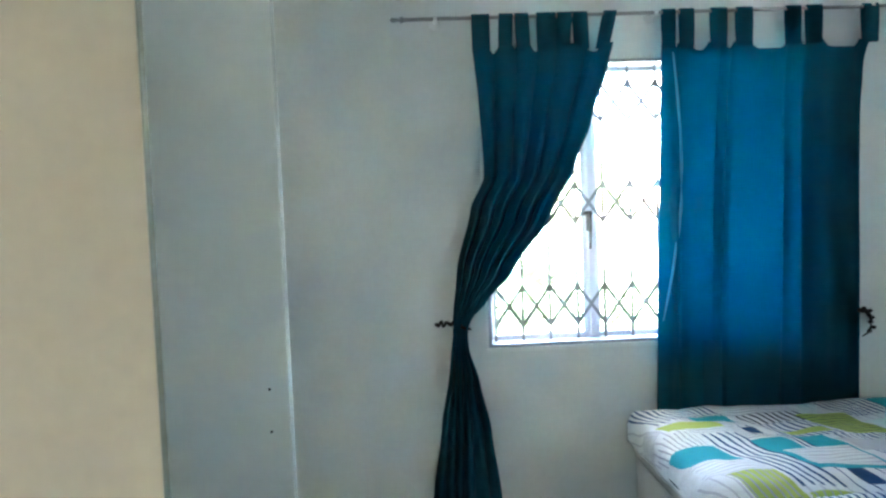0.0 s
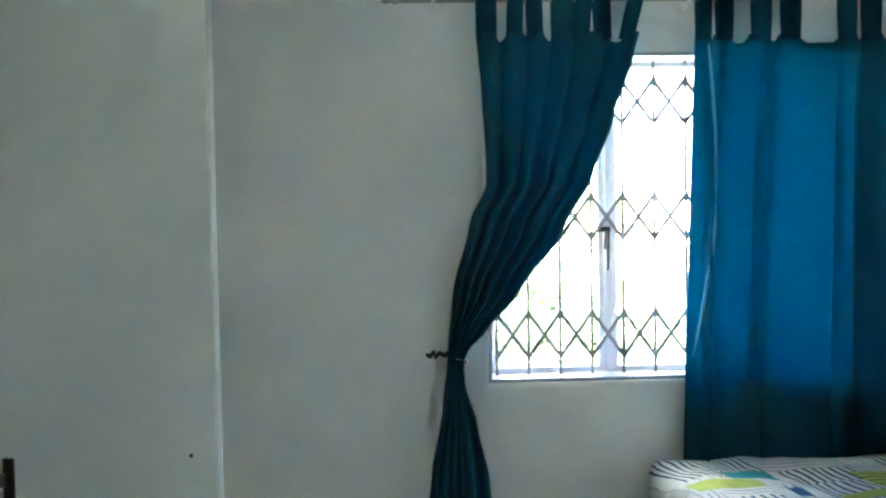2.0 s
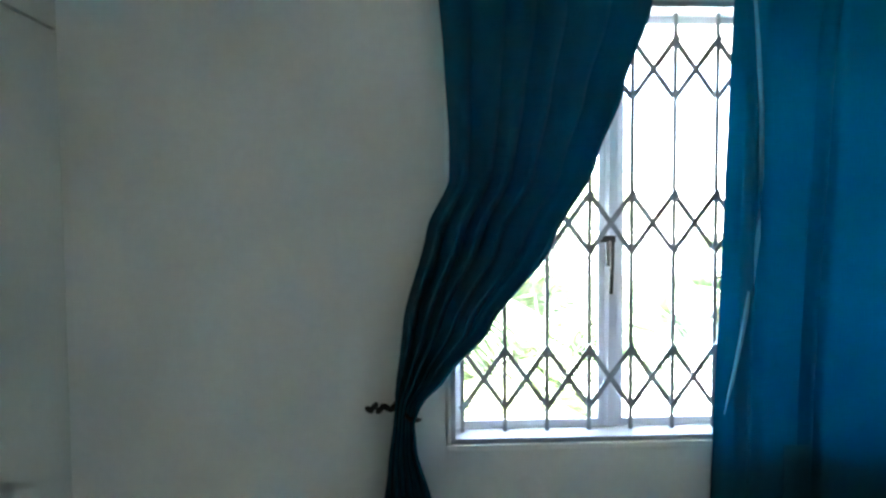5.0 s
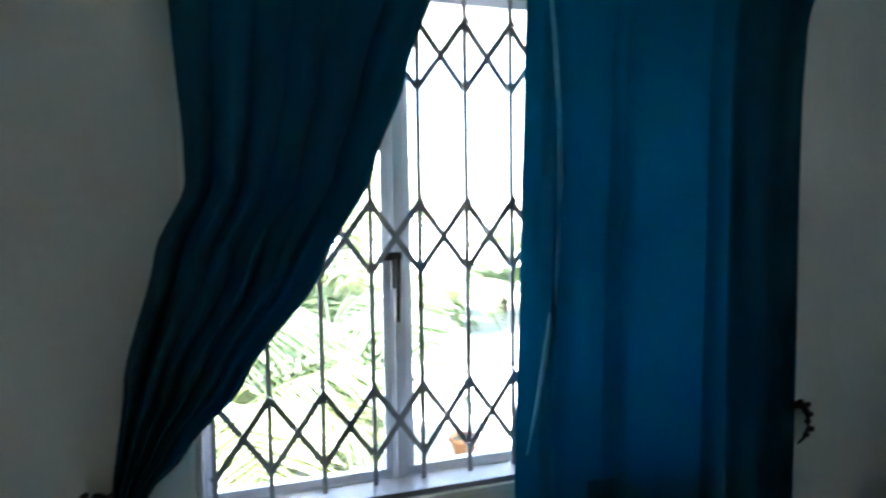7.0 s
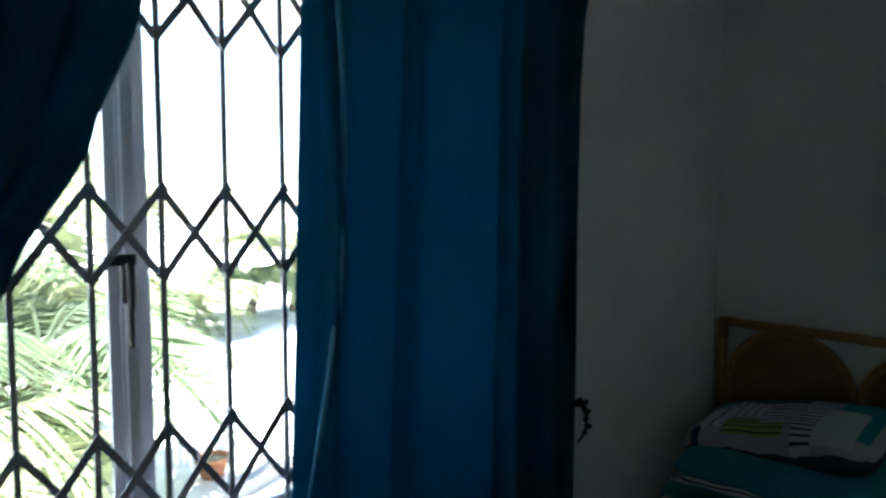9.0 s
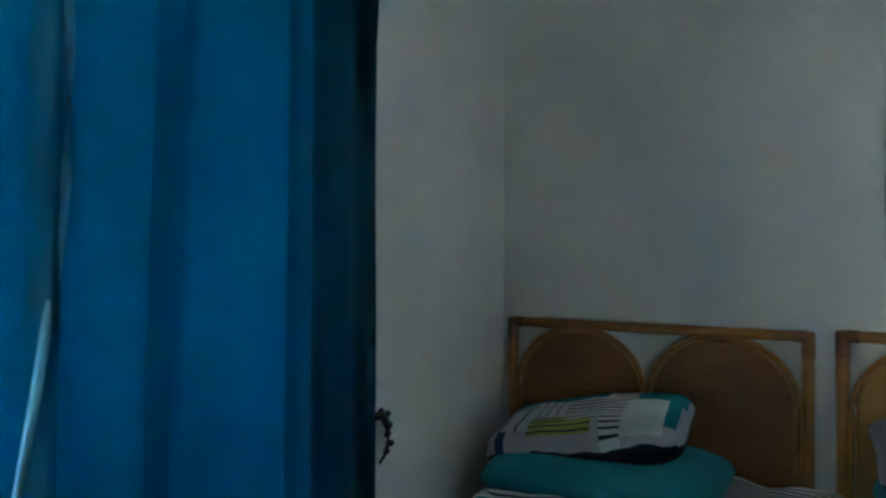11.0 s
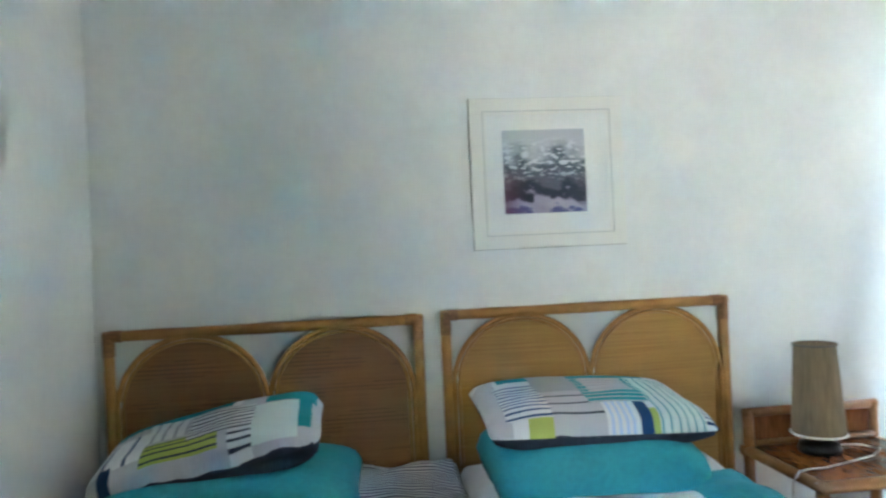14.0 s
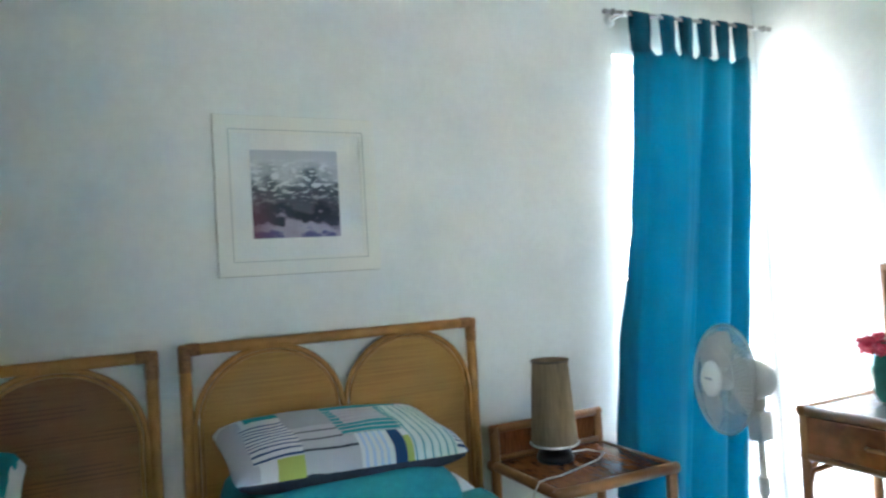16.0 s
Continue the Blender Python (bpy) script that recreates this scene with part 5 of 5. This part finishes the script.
for i in range(6):
    a = i * 1.1
    tip = (vx + 0.05 * math.cos(a) + 0.02, vy + 0.05 * math.sin(a) + 0.01, 0.900 + 0.025 * (i % 2))
    keep(fl, part("stem", tube([(vx, vy, 0.895), tip], 0.002, sides=6), M["leaf"], fl))
    bm = bmesh.new()
    for k in range(9):
        b2 = bmesh.new()
        bmesh.ops.create_icosphere(b2, subdivisions=1, radius=0.022)
        bmesh.ops.scale(b2, vec=(1.2, 0.8, 0.35), verts=b2.verts)
        bmesh.ops.rotate(b2, cent=(0, 0, 0), matrix=Euler((rnd.uniform(-1, 1), rnd.uniform(-1, 1), k)).to_matrix(), verts=b2.verts)
        bmesh.ops.translate(b2, vec=(tip[0] + 0.013 * math.cos(k * 0.7), tip[1] + 0.013 * math.sin(k * 0.7), tip[2] + rnd.uniform(-0.008, 0.012)), verts=b2.verts)
        me = bpy.data.meshes.new("tmp")
        b2.to_mesh(me)
        b2.free()
        bm.from_mesh(me)
        bpy.data.meshes.remove(me)
    keep(fl, part("petals", bm, M["red"], fl))

# ---- outdoors ----
structure("ground", box(-60, 60, YN + T, 90, -0.9, -0.6), M["grass"], "dry grass and pale paving outside the window")
structure("ground", box(XE + T, 60, -60, YN + T - 0.01, -0.9, -0.35), M["paving"], "grey-beige paved terrace outside the garden door")
structure("roof_eaves", box(XW - T, XE + 0.6, YN + T, YN + T + 0.90, 2.14, 2.26), M["soffit"], "pale boarded eaves over the window")


def frond(bm, base, az, length, rise, droop, rnd):
    """A palm leaf: an arched rib with narrow leaflets on both sides."""
    d = Vector((math.cos(az), math.sin(az), 0))
    side = Vector((-d.y, d.x, 0))
    pts = []
    for k in range(13):
        t = k / 12
        pts.append(Vector(base) + d * length * t * (1 - 0.15 * t) + Vector((0, 0, rise * t - droop * t * t)))
    tube(pts, [0.014 * (1 - 0.8 * k / 12) for k in range(13)], bm, 4, False)
    for k in range(36):
        t = 0.12 + 0.86 * k / 35
        q = t * 12
        i = min(11, int(q))
        p = pts[i].lerp(pts[i + 1], q - i)
        w = length * 0.30 * math.sin(math.pi * (0.12 + 0.8 * t)) + 0.05
        for s in (-1, 1):
            tip = p + side * s * w * rnd.uniform(0.8, 1.1) + d * w * 0.55 + Vector((0, 0, -w * rnd.uniform(0.25, 0.6)))
            mid = p.lerp(tip, 0.5) + Vector((0, 0, w * 0.07))
            wd = d * 0.014
            a = [bm.verts.new(x) for x in (p - wd, mid - wd, tip, mid + wd, p + wd)]
            bm.faces.new(a)


def palm(x, y, z0, h, n, length, seed, label, m):
    rnd = random.Random(seed)
    t = thing("palm_tree", (x, y, z0), label, "palm tree", "palms in the garden")
    pts = [(x + 0.05 * math.sin(k * 0.5 + seed), y, z0 + h * k / 8) for k in range(9)]
    keep(t, part("trunk", tube(pts, [0.10 * (1 - 0.04 * k) * (1 + 0.1 * (k % 2)) for k in range(9)]), M["trunk"], t, "ringed grey-brown trunk"))
    bm = bmesh.new()
    for i in range(n):
        frond(bm, pts[-1], 2 * math.pi * i / n + rnd.uniform(-0.2, 0.2), length * rnd.uniform(0.8, 1.15), length * rnd.uniform(0.35, 0.95), length * rnd.uniform(0.6, 1.1), rnd)
    keep(t, part("crown", bm, m, t, "arching feathery palm fronds"))


palm(0.30, 6.0, -0.6, 0.7, 20, 1.5, 1, "low feathery palm with yellow-green fronds outside the window", M["leafy"])
palm(1.25, 7.3, -0.6, 1.0, 20, 1.6, 2, "feathery palm with arching fronds outside the window", M["leaf"])
palm(-0.6, 7.8, -0.6, 1.5, 18, 1.8, 7, "tall feathery palm with arching fronds outside the window", M["leafy"])
palm(0.7, 9.6, -0.6, 2.0, 18, 2.0, 3, "tall feathery palm with arching fronds outside the window", M["leafy"])
palm(2.6, 12.0, -0.6, 0.9, 20, 1.4, 4, "feathery palm further off in the garden", M["leafy"])
palm(3.3, 12.2, -0.6, 0.7, 20, 1.3, 8, "feathery palm further off in the garden", M["leaf"])
palm(4.2, 12.6, -0.6, 0.55, 20, 1.4, 10, "low feathery palm beyond the paving", M["leafy"])
palm(5.8, 13.6, -0.6, 0.65, 20, 1.4, 11, "low feathery palm beyond the paving", M["leaf"])
palm(-2.0, 9.5, -0.6, 1.6, 18, 1.9, 5, "feathery palm with arching fronds beside the house", M["leaf"])
palm(6.6, 13.5, -0.6, 1.2, 16, 1.8, 6, "feathery palm further off in the garden", M["leafy"])
palm(3.4, 17.0, -0.6, 2.6, 18, 2.4, 9, "tall feathery palm far off in the garden", M["leafy"])


def shrub(x, y, z0, r, seed, label, m, n=1500):
    rnd = random.Random(seed)
    s = thing("shrub", (x, y, z0), label, "shrub", "shrubs in the garden")
    bm = bmesh.new()
    for i in range(6):
        a = rnd.uniform(0, 6.28)
        tube([(x, y, z0), (x + r * 0.4 * math.cos(a), y + r * 0.4 * math.sin(a), z0 + r * 0.9)], [0.03, 0.01], bm, 5)
    keep(s, part("stem", bm, M["trunk"], s))
    vs, fs = [], []
    for i in range(n):
        d = Vector((rnd.gauss(0, 1), rnd.gauss(0, 1), rnd.gauss(0, 1))).normalized()
        k = r * (0.55 + 0.4 * rnd.random()) * (1 + 0.35 * noise.noise(d * 2.2 + Vector((seed, 0, 0))))
        p = Vector((x, y, z0 + r * 0.9)) + Vector((d.x * k, d.y * k, d.z * k * 0.85))
        q = Vector((rnd.gauss(0, 1), rnd.gauss(0, 1), rnd.gauss(0, 1))).normalized() * 0.07
        w = q.cross(d).normalized() * 0.025
        b = len(vs)
        vs += [p - q, p + w, p + q, p - w]
        fs.append((b, b + 1, b + 2, b + 3))
    me = bpy.data.meshes.new("foliage")
    me.from_pydata([v - s.location for v in vs], [], fs)
    me.materials.append(m)
    ob = new("foliage", me)
    ob.parent = s


shrub(-1.4, 7.8, -0.6, 1.0, 1, "loose yellow-green shrub under the palms", M["leafy"])
shrub(0.95, 6.6, -0.6, 0.55, 2, "low yellow-green shrub between the palms", M["leafy"], 1600)
shrub(0.1, 8.6, -0.6, 0.9, 3, "dense green shrub behind the palms", M["leaf"], 3000)
shrub(1.9, 12.4, -0.6, 0.9, 6, "round green shrub beyond the paving", M["leaf"], 2500)
shrub(-0.8, 14.0, -0.6, 1.6, 4, "large green shrub further off in the garden", M["leaf"], 2500)
shrub(-3.0, 13.0, -0.6, 1.7, 5, "large green shrub further off in the garden", M["leaf"], 2500)

pot = thing("plant_pot", (2.25, 6.7, -0.6), "small orange terracotta pot standing on the pale garden paving", "plant pot")
keep(pot, part("body", lathe([(0, -0.6), (0.08, -0.6), (0.12, -0.47), (0.135, -0.47), (0.135, -0.44), (0.115, -0.44), (0.11, -0.47), (0, -0.47)], (2.25, 6.7, 0), 24), M["rooftile"], pot, "", True))
keep(pot, part("soil", lathe([(0, -0.462), (0.105, -0.462)], (2.25, 6.7, 0), 24), M["trunk"], pot, "dark soil"))
kerb = thing("kerb_stone", (2.4, 6.3, -0.6), "long grey concrete kerb stone edging the paving", "kerb")
bm = box(-0.9, 0.9, -0.07, 0.07, 0.0, 0.12, 0.012)
ob = part("stone", bm, M["paving"], kerb)
kerb.rotation_euler = (0, 0, radians(28))

# ---- floor tiles ----
fl_ob = bpy.data.objects["floor"]
tile = 0.33
src_mesh = None
nx = int((XE - FRONT) / tile) + 2
ny = int((YN - YS) / tile) + 1
for i in range(nx):
    for j in range(ny):
        a, b = XW + 0.5 + i * tile, YS + j * tile
        if a > XE - 0.01 or b > YN - 0.01:
            continue
        w, h = min(tile, XE - a) - 0.005, min(tile, YN - b) - 0.005
        bm = box(a, a + w, b, b + h, -0.004, 0.0, 0.001)
        part("tile", bm, M["floor"], fl_ob)
